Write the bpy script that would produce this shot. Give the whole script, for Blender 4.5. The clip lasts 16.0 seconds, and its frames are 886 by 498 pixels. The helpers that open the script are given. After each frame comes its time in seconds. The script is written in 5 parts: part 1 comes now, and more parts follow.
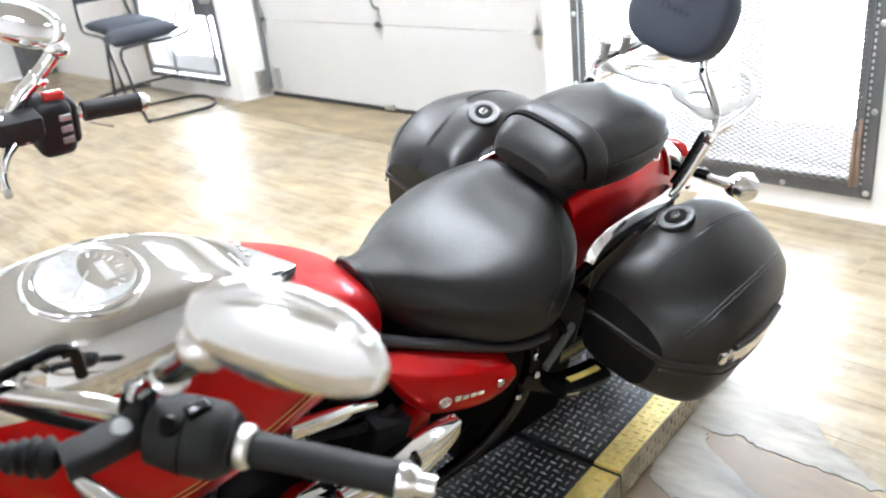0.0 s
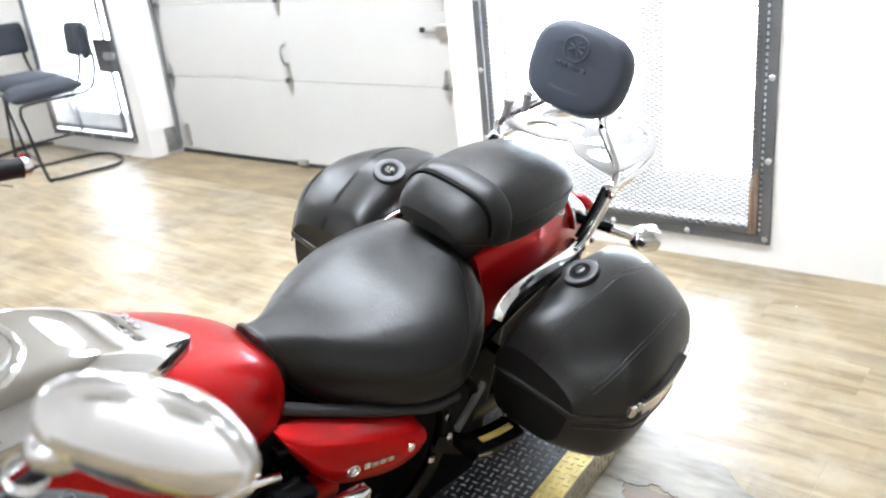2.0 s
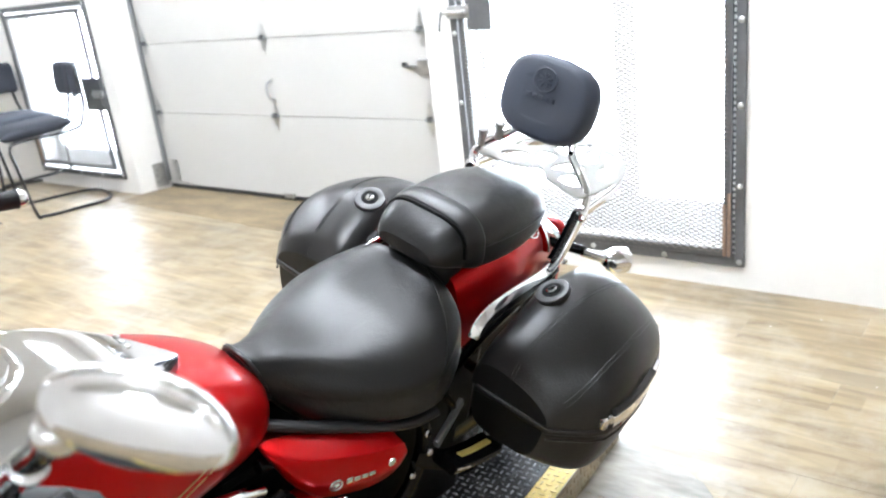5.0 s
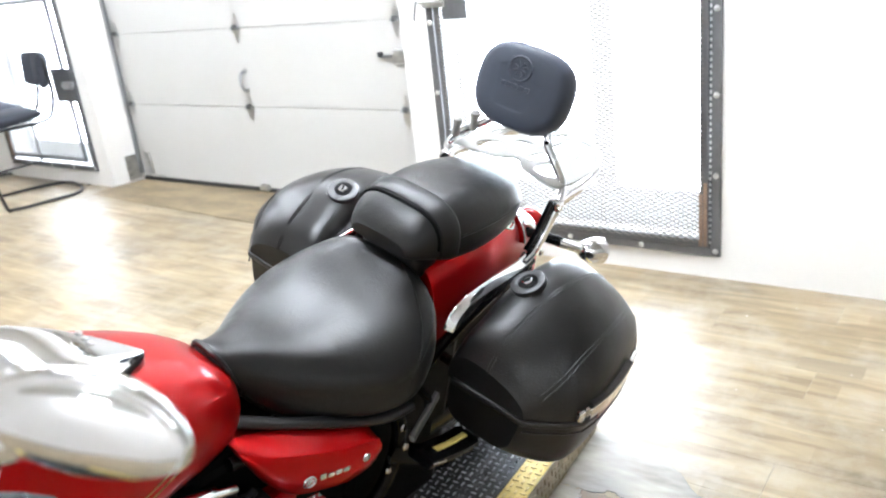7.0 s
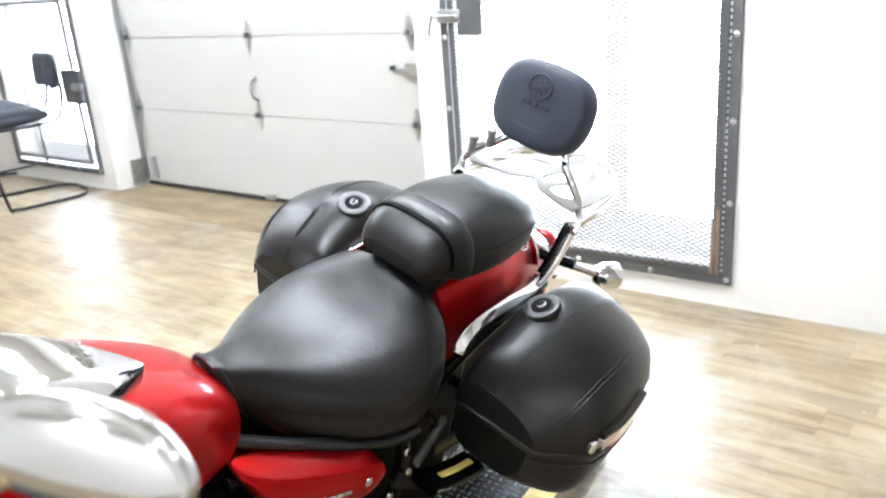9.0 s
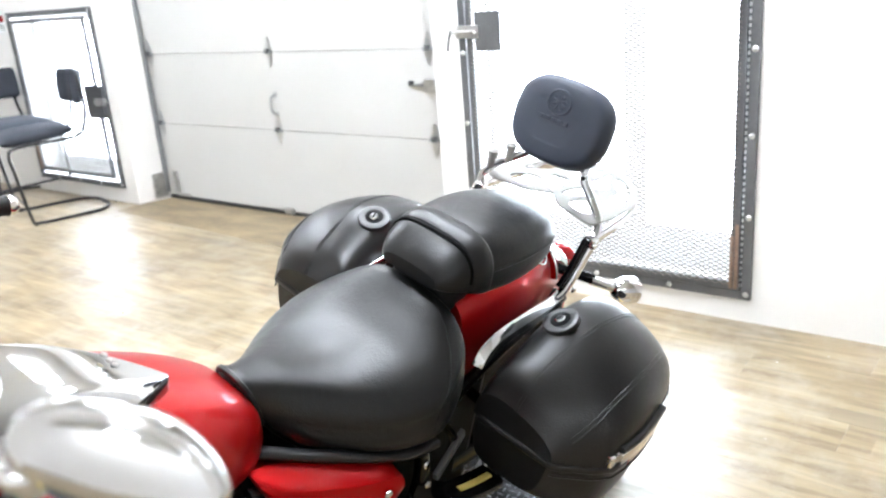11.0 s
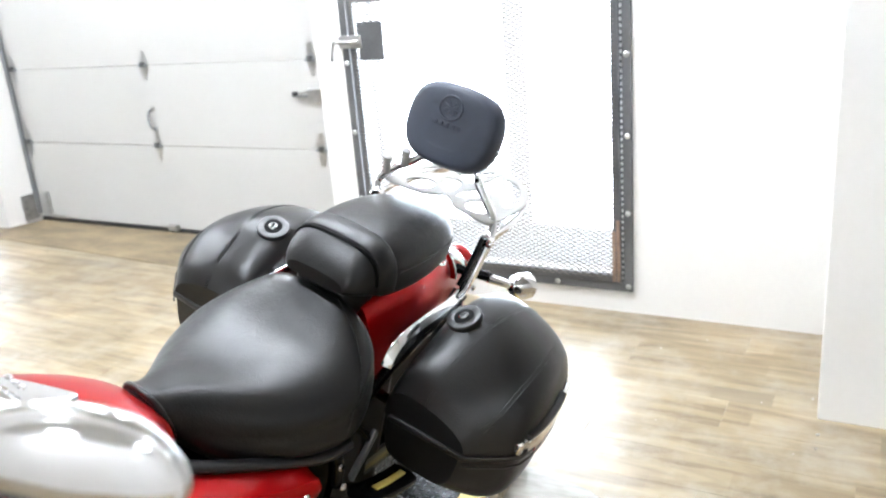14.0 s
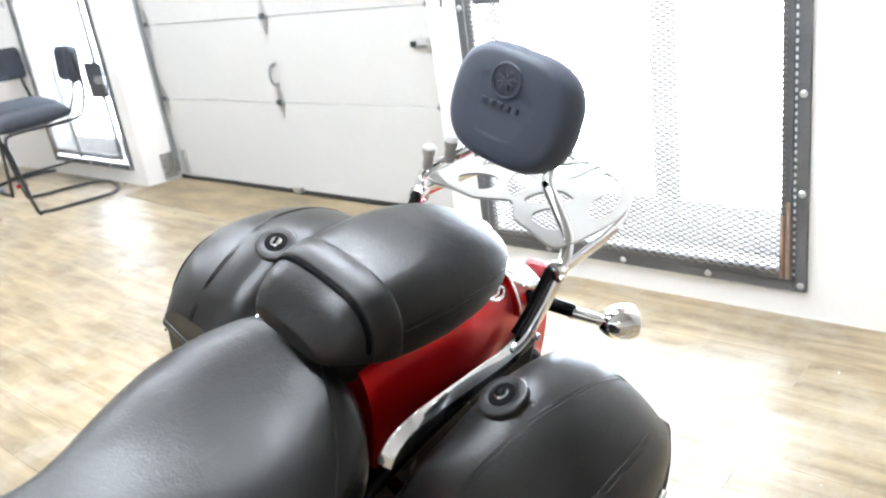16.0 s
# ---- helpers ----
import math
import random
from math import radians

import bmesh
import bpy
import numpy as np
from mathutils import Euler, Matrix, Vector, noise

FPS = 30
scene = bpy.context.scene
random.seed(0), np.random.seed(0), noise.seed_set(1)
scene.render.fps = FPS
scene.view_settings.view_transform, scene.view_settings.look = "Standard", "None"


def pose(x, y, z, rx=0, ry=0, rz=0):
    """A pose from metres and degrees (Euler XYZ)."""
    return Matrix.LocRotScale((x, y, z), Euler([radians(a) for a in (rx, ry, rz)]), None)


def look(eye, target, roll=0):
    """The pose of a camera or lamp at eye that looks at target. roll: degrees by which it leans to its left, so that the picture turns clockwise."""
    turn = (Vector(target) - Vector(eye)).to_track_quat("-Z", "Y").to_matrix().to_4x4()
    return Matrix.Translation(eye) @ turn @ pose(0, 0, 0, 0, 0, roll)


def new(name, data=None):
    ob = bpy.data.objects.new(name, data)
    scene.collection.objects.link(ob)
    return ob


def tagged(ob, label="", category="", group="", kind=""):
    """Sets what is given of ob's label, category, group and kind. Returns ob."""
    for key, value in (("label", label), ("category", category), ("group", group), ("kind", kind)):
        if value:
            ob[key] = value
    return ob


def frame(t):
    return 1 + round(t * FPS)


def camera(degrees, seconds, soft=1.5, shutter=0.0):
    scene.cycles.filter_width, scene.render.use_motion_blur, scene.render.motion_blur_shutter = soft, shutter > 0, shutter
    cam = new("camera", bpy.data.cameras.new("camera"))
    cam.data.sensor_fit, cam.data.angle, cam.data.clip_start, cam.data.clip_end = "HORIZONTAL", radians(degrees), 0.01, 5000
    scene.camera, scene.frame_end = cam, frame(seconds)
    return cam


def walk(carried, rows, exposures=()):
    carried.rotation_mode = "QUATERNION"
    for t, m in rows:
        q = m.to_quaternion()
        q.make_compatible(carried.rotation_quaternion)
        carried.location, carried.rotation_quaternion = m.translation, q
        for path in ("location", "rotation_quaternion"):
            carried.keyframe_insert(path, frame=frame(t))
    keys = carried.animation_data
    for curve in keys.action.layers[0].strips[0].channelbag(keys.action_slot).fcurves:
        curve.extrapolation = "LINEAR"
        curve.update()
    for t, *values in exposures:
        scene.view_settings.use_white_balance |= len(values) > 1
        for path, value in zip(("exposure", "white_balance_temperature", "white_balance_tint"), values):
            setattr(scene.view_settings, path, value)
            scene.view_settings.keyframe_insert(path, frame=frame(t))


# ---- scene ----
cam = camera(56.6, 16.0, soft=2.15)
cam.data.dof.use_dof, cam.data.dof.focus_distance, cam.data.dof.aperture_fstop = True, 1.85, 4.2
PATH = [
    (0, (0.0424, 0.9126, 1.4794), (1.3149, 2.2160, 0.6538), -6.90),
    (0.5, (0.0681, 0.9137, 1.4789), (1.4336, 2.1410, 0.6857), -5.94),
    (1, (0.0792, 0.9090, 1.4860), (1.4842, 2.1171, 0.7334), -6.10),
    (1.5, (0.0891, 0.9104, 1.4844), (1.5129, 2.0962, 0.7318), -6.17),
    (2, (0.0874, 0.9075, 1.4839), (1.5258, 2.0880, 0.7507), -6.06),
    (2.5, (0.0832, 0.8953, 1.4867), (1.5334, 2.0731, 0.7728), -6.40),
    (3, (0.0760, 0.8796, 1.4896), (1.5364, 2.0575, 0.7970), -6.75),
    (3.5, (0.0631, 0.8551, 1.4898), (1.5249, 2.0342, 0.8024), -6.83),
    (4, (0.0525, 0.8359, 1.4904), (1.5178, 2.0210, 0.8209), -7.05),
    (6.3, (0.0289, 0.8330, 1.4876), (1.5259, 1.9852, 0.8310), -5.96),
    (6.5, (0.0355, 0.8308, 1.4850), (1.5177, 1.9979, 0.8210), -6.08),
    (7, (0.0633, 0.8434, 1.4802), (1.5661, 1.9700, 0.7930), -6.52),
    (7.5, (0.0845, 0.8642, 1.4708), (1.6073, 1.9509, 0.7635), -5.12),
    (8, (0.0940, 0.8821, 1.4688), (1.6170, 1.9817, 0.7821), -4.87),
    (8.5, (0.0940, 0.8936, 1.4731), (1.6157, 2.0223, 0.8323), -4.43),
    (9, (0.0914, 0.8945, 1.4703), (1.6052, 2.0282, 0.8197), -4.29),
    (9.5, (0.0869, 0.8926, 1.4753), (1.5994, 2.0427, 0.8510), -4.48),
    (9.7, (0.0828, 0.8912, 1.4748), (1.5881, 2.0555, 0.8596), -4.69),
    (12, (0.0762, 0.8907, 1.4780), (1.5741, 2.0616, 0.8574), -4.43),
    (12.5, (0.0781, 0.8968, 1.4736), (1.5858, 2.0510, 0.8454), -4.14),
    (13, (0.0809, 0.8929, 1.4758), (1.6222, 2.0056, 0.8542), -5.25),
    (13.5, (0.0652, 0.9061, 1.4867), (1.6869, 1.9196, 0.9010), -5.10),
    (14, (0.0165, 0.8951, 1.4797), (1.6708, 1.8355, 0.8641), -4.76),
    (14.5, (0.0029, 0.8818, 1.4738), (1.6827, 1.7688, 0.8482), -2.62),
    (15, (0.1182, 0.8600, 1.4676), (1.7257, 1.8626, 0.8266), -5.96),
    (15.3, (0.2582, 0.8360, 1.4798), (1.7922, 1.9978, 0.9345), -5.90),
    (15.5, (0.3516, 0.8320, 1.4770), (1.8270, 2.0281, 0.8506), -5.98),
    (15.6, (0.3895, 0.8553, 1.4682), (1.8376, 2.0592, 0.7947), -6.68),
    (16, (0.6722, 0.9997, 1.4296), (2.0365, 2.2804, 0.7234), -8.34),
]
walk(cam, [(t, look(eye, target, roll)) for t, eye, target, roll in PATH], [(0.0, 3.38, 5780, 10), (2.0, 3.27, 5780, 10), (12.5, 3.28, 5780, 10), (13.5, 3.20, 5780, 10), (15.2, 3.17, 5780, 10), (16.0, 3.27, 5780, 10)])

# ---- world, light, exposure ----
world = bpy.data.worlds.new("world")
scene.world = world
world.use_nodes = True
wn = world.node_tree
sky = wn.nodes.new("ShaderNodeTexSky")
sky.sky_type = "NISHITA"
sky.sun_disc = False
sky.sun_elevation = radians(48)
sky.sun_rotation = radians(270)
sky.dust_density = 4.0
wn.links.new(sky.outputs["Color"], wn.nodes["Background"].inputs["Color"])
wn.nodes["Background"].inputs["Strength"].default_value = 0.08
sun_data = bpy.data.lights.new("sun", "SUN")
sun_data.energy, sun_data.angle, sun_data.color = 2.6, radians(0.6), (1.0, 0.96, 0.9)
sun = new("sun", sun_data)

sun.matrix_world = look((-20, 6, 24), (8, 4, 0))


def daylight(x, y0, y1, z0, z1, watts):
    """The sky's light in a window's opening."""
    data = bpy.data.lights.new("window_daylight", "AREA")
    data.shape, data.size, data.size_y, data.energy, data.color = "RECTANGLE", y1 - y0, z1 - z0, watts, (0.97, 0.985, 1.0)
    lamp = new("window_daylight", data)
    c = Vector((x, (y0 + y1) / 2, (z0 + z1) / 2))
    lamp.matrix_world = look(c, c + Vector((-1, 0, 0)))
    return lamp


daylight(3.66, 1.91, 3.225, 0.15, 1.46, 19.0)
daylight(3.86, 6.80, 7.97, 0.16, 1.46, 15.0)


# ---- materials ----
def nodes_of(name):
    m = bpy.data.materials.new(name)
    m.use_nodes = True
    return m, m.node_tree, m.node_tree.nodes["Principled BSDF"]


def mat(name, base, rough=0.5, metal=0.0, var=0.12, scale=6.0, fine=60.0, bump=0.0, bump_scale=None, coat=0.0, rvar=0.08, spec=0.5, stretch=(1, 1, 1), crease=0.0):
    """A procedural surface: colour and gloss vary at two scales, with fine relief."""
    m, nt, b = nodes_of(name)
    co = nt.nodes.new("ShaderNodeTexCoord")
    mp = nt.nodes.new("ShaderNodeMapping")
    mp.inputs["Scale"].default_value = stretch
    nt.links.new(co.outputs["Object"], mp.inputs["Vector"])
    big = nt.nodes.new("ShaderNodeTexNoise")
    big.inputs["Scale"].default_value, big.inputs["Detail"].default_value = scale, 4
    small = nt.nodes.new("ShaderNodeTexNoise")
    small.inputs["Scale"].default_value, small.inputs["Detail"].default_value = fine, 3
    for n in (big, small):
        nt.links.new(mp.outputs["Vector"], n.inputs["Vector"])
    mix = nt.nodes.new("ShaderNodeMath")
    mix.operation = "MULTIPLY_ADD"
    nt.links.new(small.outputs["Fac"], mix.inputs[0])
    mix.inputs[1].default_value = 0.4
    nt.links.new(big.outputs["Fac"], mix.inputs[2])
    ramp = nt.nodes.new("ShaderNodeValToRGB")
    ramp.color_ramp.elements[0].position, ramp.color_ramp.elements[1].position = 0.4, 1.0
    ramp.color_ramp.elements[0].color = (*[c * (1 - var) for c in base], 1)
    ramp.color_ramp.elements[1].color = (*[min(1, c * (1 + var)) for c in base], 1)
    nt.links.new(mix.outputs[0], ramp.inputs["Fac"])
    nt.links.new(ramp.outputs["Color"], b.inputs["Base Color"])
    rr = nt.nodes.new("ShaderNodeMapRange")
    rr.inputs["From Min"].default_value, rr.inputs["From Max"].default_value = 0.4, 1.0
    rr.inputs["To Min"].default_value, rr.inputs["To Max"].default_value = max(0.02, rough - rvar), min(1, rough + rvar)
    nt.links.new(mix.outputs[0], rr.inputs["Value"])
    nt.links.new(rr.outputs["Result"], b.inputs["Roughness"])
    b.inputs["Metallic"].default_value = metal
    b.inputs["Specular IOR Level"].default_value = spec
    b.inputs["Coat Weight"].default_value = coat
    b.inputs["Coat Roughness"].default_value = 0.04
    if bump:
        tex = nt.nodes.new("ShaderNodeTexNoise")
        tex.inputs["Scale"].default_value, tex.inputs["Detail"].default_value = bump_scale or fine, 4
        nt.links.new(mp.outputs["Vector"], tex.inputs["Vector"])
        bp = nt.nodes.new("ShaderNodeBump")
        bp.inputs["Strength"].default_value, bp.inputs["Distance"].default_value = bump, 0.0006
        nt.links.new(tex.outputs["Fac"], bp.inputs["Height"])
        nt.links.new(bp.outputs["Normal"], b.inputs["Normal"])
        if crease:
            # soft wrinkles and scuffs of used upholstery
            wr = nt.nodes.new("ShaderNodeTexNoise")
            wr.inputs["Scale"].default_value, wr.inputs["Detail"].default_value, wr.inputs["Distortion"].default_value = 22, 5, 1.6
            nt.links.new(mp.outputs["Vector"], wr.inputs["Vector"])
            b2 = nt.nodes.new("ShaderNodeBump")
            b2.inputs["Strength"].default_value, b2.inputs["Distance"].default_value = crease, 0.0022
            nt.links.new(wr.outputs["Fac"], b2.inputs["Height"])
            nt.links.new(b2.outputs["Normal"], bp.inputs["Normal"])
            # leather grain in place of the plain noise
            vor = nt.nodes.new("ShaderNodeTexVoronoi")
            vor.feature = "SMOOTH_F1"
            vor.inputs["Scale"].default_value = bump_scale
            nt.links.new(mp.outputs["Vector"], vor.inputs["Vector"])
            nt.links.new(vor.outputs["Distance"], bp.inputs["Height"])
            # dull and rubbed places
            scuff = nt.nodes.new("ShaderNodeTexNoise")
            scuff.inputs["Scale"].default_value, scuff.inputs["Detail"].default_value, scuff.inputs["Roughness"].default_value = 16, 8, 0.7
            nt.links.new(mp.outputs["Vector"], scuff.inputs["Vector"])
            nt.links.new(scuff.outputs["Fac"], rr.inputs["Value"])
            rr.inputs["From Min"].default_value, rr.inputs["From Max"].default_value = 0.3, 0.7
    return m


def floor_material():
    """Pale oak vinyl: short strips of differing tone with long grain, along y."""
    m, nt, b = nodes_of("oak_vinyl")
    geo = nt.nodes.new("ShaderNodeNewGeometry")
    info = nt.nodes.new("ShaderNodeObjectInfo")
    rot = nt.nodes.new("ShaderNodeMapping")
    rot.inputs["Rotation"].default_value = (0, 0, radians(90))
    nt.links.new(geo.outputs["Position"], rot.inputs["Vector"])
    brick = nt.nodes.new("ShaderNodeTexBrick")
    brick.inputs["Scale"].default_value = 1.0
    brick.inputs["Mortar Size"].default_value = 0.0012
    brick.inputs["Mortar Smooth"].default_value = 0.6
    brick.inputs["Brick Width"].default_value = 0.62
    brick.inputs["Row Height"].default_value = 0.0952
    brick.inputs["Bias"].default_value = -0.15
    brick.inputs["Color1"].default_value = (0.368, 0.302, 0.196, 1)
    brick.inputs["Color2"].default_value = (0.268, 0.214, 0.128, 1)
    brick.inputs["Mortar"].default_value = (0.33, 0.25, 0.16, 1)
    brick.offset = 0.37
    nt.links.new(rot.outputs["Vector"], brick.inputs["Vector"])
    grain_map = nt.nodes.new("ShaderNodeMapping")
    grain_map.inputs["Scale"].default_value = (17, 2.6, 17)
    nt.links.new(geo.outputs["Position"], grain_map.inputs["Vector"])
    add = nt.nodes.new("ShaderNodeVectorMath")
    nt.links.new(grain_map.outputs["Vector"], add.inputs[0])
    nt.links.new(info.outputs["Random"], add.inputs[1])
    grain = nt.nodes.new("ShaderNodeTexNoise")
    grain.inputs["Scale"].default_value, grain.inputs["Detail"].default_value, grain.inputs["Distortion"].default_value = 1.0, 6, 0.6
    nt.links.new(add.outputs["Vector"], grain.inputs["Vector"])
    ramp = nt.nodes.new("ShaderNodeValToRGB")
    ramp.color_ramp.elements[0].position, ramp.color_ramp.elements[0].color = 0.28, (0.44, 0.40, 0.34, 1)
    ramp.color_ramp.elements[1].position, ramp.color_ramp.elements[1].color = 0.68, (1.18, 1.15, 1.1, 1)
    nt.links.new(grain.outputs["Fac"], ramp.inputs["Fac"])
    mul = nt.nodes.new("ShaderNodeMix")
    mul.data_type, mul.blend_type = "RGBA", "MULTIPLY"
    mul.inputs["Factor"].default_value = 0.85
    nt.links.new(brick.outputs["Color"], mul.inputs["A"])
    nt.links.new(ramp.outputs["Color"], mul.inputs["B"])
    stain = nt.nodes.new("ShaderNodeTexNoise")
    stain.inputs["Scale"].default_value, stain.inputs["Detail"].default_value = 1.3, 5
    nt.links.new(geo.outputs["Position"], stain.inputs["Vector"])
    sr = nt.nodes.new("ShaderNodeValToRGB")
    sr.color_ramp.elements[0].position, sr.color_ramp.elements[0].color = 0.3, (0.74, 0.74, 0.74, 1)
    sr.color_ramp.elements[1].position, sr.color_ramp.elements[1].color = 0.62, (1.06, 1.05, 1.04, 1)
    nt.links.new(stain.outputs["Fac"], sr.inputs["Fac"])
    mul2 = nt.nodes.new("ShaderNodeMix")
    mul2.data_type, mul2.blend_type = "RGBA", "MULTIPLY"
    mul2.inputs["Factor"].default_value = 1.0
    nt.links.new(mul.outputs["Result"], mul2.inputs["A"])
    nt.links.new(sr.outputs["Color"], mul2.inputs["B"])
    # pale grey scuffs where the print has worn
    wear = nt.nodes.new("ShaderNodeTexNoise")
    wear.inputs["Scale"].default_value, wear.inputs["Detail"].default_value, wear.inputs["Roughness"].default_value = 3.4, 9, 0.72
    nt.links.new(geo.outputs["Position"], wear.inputs["Vector"])
    wr = nt.nodes.new("ShaderNodeMapRange")
    wr.inputs["From Min"].default_value, wr.inputs["From Max"].default_value, wr.inputs["To Max"].default_value = 0.46, 0.68, 0.6
    nt.links.new(wear.outputs["Fac"], wr.inputs["Value"])
    mix3 = nt.nodes.new("ShaderNodeMix")
    mix3.data_type = "RGBA"
    nt.links.new(wr.outputs["Result"], mix3.inputs["Factor"])
    nt.links.new(mul2.outputs["Result"], mix3.inputs["A"])
    mix3.inputs["B"].default_value = (0.39, 0.355, 0.29, 1)
    nt.links.new(mix3.outputs["Result"], b.inputs["Base Color"])
    rr = nt.nodes.new("ShaderNodeMapRange")
    rr.inputs["To Min"].default_value, rr.inputs["To Max"].default_value = 0.32, 0.41
    nt.links.new(stain.outputs["Fac"], rr.inputs["Value"])
    nt.links.new(rr.outputs["Result"], b.inputs["Roughness"])
    bp = nt.nodes.new("ShaderNodeBump")
    bp.inputs["Strength"].default_value, bp.inputs["Distance"].default_value = 0.25, 0.0015
    nt.links.new(grain.outputs["Fac"], bp.inputs["Height"])
    nt.links.new(bp.outputs["Normal"], b.inputs["Normal"])
    return m


def glass_material():
    m, nt, b = nodes_of("clear_glass")
    b.inputs["Base Color"].default_value = (0.95, 0.98, 0.97, 1)
    b.inputs["Roughness"].default_value = 0.02
    b.inputs["Transmission Weight"].default_value = 1.0
    b.inputs["IOR"].default_value = 1.45
    return m


def glow(name, colour, strength):
    m, nt, b = nodes_of(name)
    b.inputs["Base Color"].default_value = (0.8, 0.8, 0.8, 1)
    b.inputs["Emission Color"].default_value = (*colour, 1)
    b.inputs["Emission Strength"].default_value = strength
    return m


LAMP = 9.6
M_WALL = mat("white_wall_paint", (0.735, 0.722, 0.698), 0.6, var=0.04, scale=1.2, fine=40, bump=0.12, bump_scale=90)
# wall paint made lighter: the forward corner's brighter light put into colour
M_WALL_LIT = mat("lit_white_wall_paint", (0.84, 0.83, 0.81), 0.6, var=0.03, scale=1.2, fine=40, bump=0.1, bump_scale=90)
M_CEIL = mat("ceiling_paint", (0.62, 0.62, 0.60), 0.8, var=0.03, scale=1.0)
M_DOOR = mat("garage_door_enamel", (0.495, 0.490, 0.472), 0.62, var=0.03, scale=2.5, fine=30, bump=0.06, bump_scale=160, spec=0.3)
M_FLOOR = floor_material()
M_OAKDARK = mat("dark_oak_print", (0.225, 0.182, 0.118), 0.34, var=0.35, scale=9, fine=40, bump=0.1, stretch=(1, 0.12, 1))
M_SUB = mat("floor_underlay", (0.22, 0.17, 0.11), 0.8, var=0.2, scale=3)
M_MAT = mat("worn_brown_sheet", (0.235, 0.183, 0.108), 0.5, var=0.6, scale=7, fine=45, bump=0.2, stretch=(1, 0.35, 1))
M_STEEL = mat("dark_grey_steel", (0.105, 0.107, 0.110), 0.5, 0.25, var=0.25, scale=7, fine=70, bump=0.1)
M_RUST = mat("bare_worn_steel", (0.27, 0.19, 0.14), 0.6, 0.4, var=0.35, scale=12, fine=60)
M_ZINC = mat("galvanised_steel", (0.48, 0.48, 0.47), 0.35, 0.9, var=0.2, scale=25, fine=90)
M_MESH = mat("expanded_steel", (0.15, 0.138, 0.122), 0.6, 0.0, var=0.2, scale=9)
M_TRACK = mat("track_grey", (0.30, 0.31, 0.32), 0.4, 0.8, var=0.2, scale=9)
M_SEAL = mat("rubber_seal", (0.02, 0.02, 0.02), 0.7, var=0.3)
M_GLASS = glass_material()
M_PVC = mat("white_window_frame", (0.82, 0.82, 0.82), 0.4, var=0.02)
M_LAMPCASE = mat("lamp_case", (0.8, 0.8, 0.8), 0.5, var=0.02)
M_DIFF = glow("lamp_diffuser", (0.99, 0.98, 0.955), LAMP)
M_CONC = mat("concrete_yard", (0.42, 0.412, 0.40), 0.85, var=0.12, scale=0.6, fine=20)
M_FABRIC = mat("navy_grey_fabric", (0.030, 0.034, 0.045), 0.85, var=0.25, scale=12, fine=180, bump=0.5, bump_scale=400)
M_TUBE = mat("black_tube_enamel", (0.012, 0.012, 0.013), 0.35, var=0.2)
M_VINYL = mat("black_seat_vinyl", (0.0040, 0.0038, 0.0037), 0.385, var=0.3, scale=9, fine=70, bump=0.6, bump_scale=330, rvar=0.08, spec=0.45, crease=0.36)
M_BAG = mat("black_textured_leatherette", (0.0068, 0.0063, 0.0060), 0.355, var=0.2, scale=7, fine=90, bump=0.5, bump_scale=300, rvar=0.05, spec=0.47, crease=0.12)
M_BACK = mat("charcoal_backrest_vinyl", (0.033, 0.041, 0.062), 0.5, var=0.15, scale=6, fine=60, bump=0.35, bump_scale=480)
M_RED = mat("candy_red_paint", (0.42, 0.0012, 0.0018), 0.32, 0.62, var=0.03, scale=3, fine=12, coat=0.42, rvar=0.02, spec=0.08)
M_CHROME = mat("polished_chrome", (0.79, 0.79, 0.80), 0.06, 1.0, var=0.03, scale=14, rvar=0.02)
M_ALU = mat("brushed_aluminium", (0.66, 0.65, 0.63), 0.28, 1.0, var=0.08, scale=20, fine=150)
M_SATIN = mat("satin_silver_plate", (0.29, 0.282, 0.262), 0.6, 0.1, var=0.05, scale=12)
M_BLACK = mat("black_gloss_plastic", (0.002, 0.002, 0.0022), 0.22, var=0.25, scale=12, spec=0.22)
M_MATT = mat("black_matt_plastic", (0.0022, 0.0022, 0.0024), 0.5, var=0.3, scale=18, fine=120, bump=0.15, spec=0.05)
M_RUBBER = mat("black_rubber", (0.004, 0.004, 0.004), 0.6, var=0.3, scale=20, fine=150, bump=0.3, spec=0.10)
M_GRIP = mat("black_grip_rubber", (0.008, 0.008, 0.008), 0.55, var=0.25, scale=20, fine=150, bump=0.3, spec=0.28)
M_LENS = mat("pale_dial", (0.36, 0.36, 0.35), 0.5, var=0.4, scale=22, spec=0.1)
M_REDLENS = mat("red_lens", (0.45, 0.01, 0.01), 0.12, var=0.1, coat=1.0)
M_PLATE = mat("black_tread_plate", (0.011, 0.0115, 0.013), 0.42, 0.1, var=0.4, scale=9, fine=70, bump=0.15)
M_YELLOW = mat("yellow_tread_paint", (0.70, 0.54, 0.14), 0.42, 0.1, var=0.25, scale=11, fine=70, bump=0.2)
# highlights on the black lugs, put into a pale metal colour
M_LUG = mat("tread_lug_highlight", (0.36, 0.37, 0.38), 0.3, 0.8, var=0.3, scale=30, fine=90)
# yellow lugs, a lighter tone than their band
M_LUGY = mat("pale_yellow_lug", (0.74, 0.60, 0.24), 0.35, 0.25, var=0.25, scale=30, fine=90)
M_SKIRT = mat("bare_tread_steel", (0.42, 0.36, 0.26), 0.4, 0.7, var=0.3, scale=11, fine=60)
M_GOLD = mat("gold_stripe", (0.55, 0.36, 0.16), 0.3, 0.7, var=0.05)
M_BADGE = mat("silver_badge", (0.75, 0.75, 0.76), 0.2, 0.9, var=0.05)
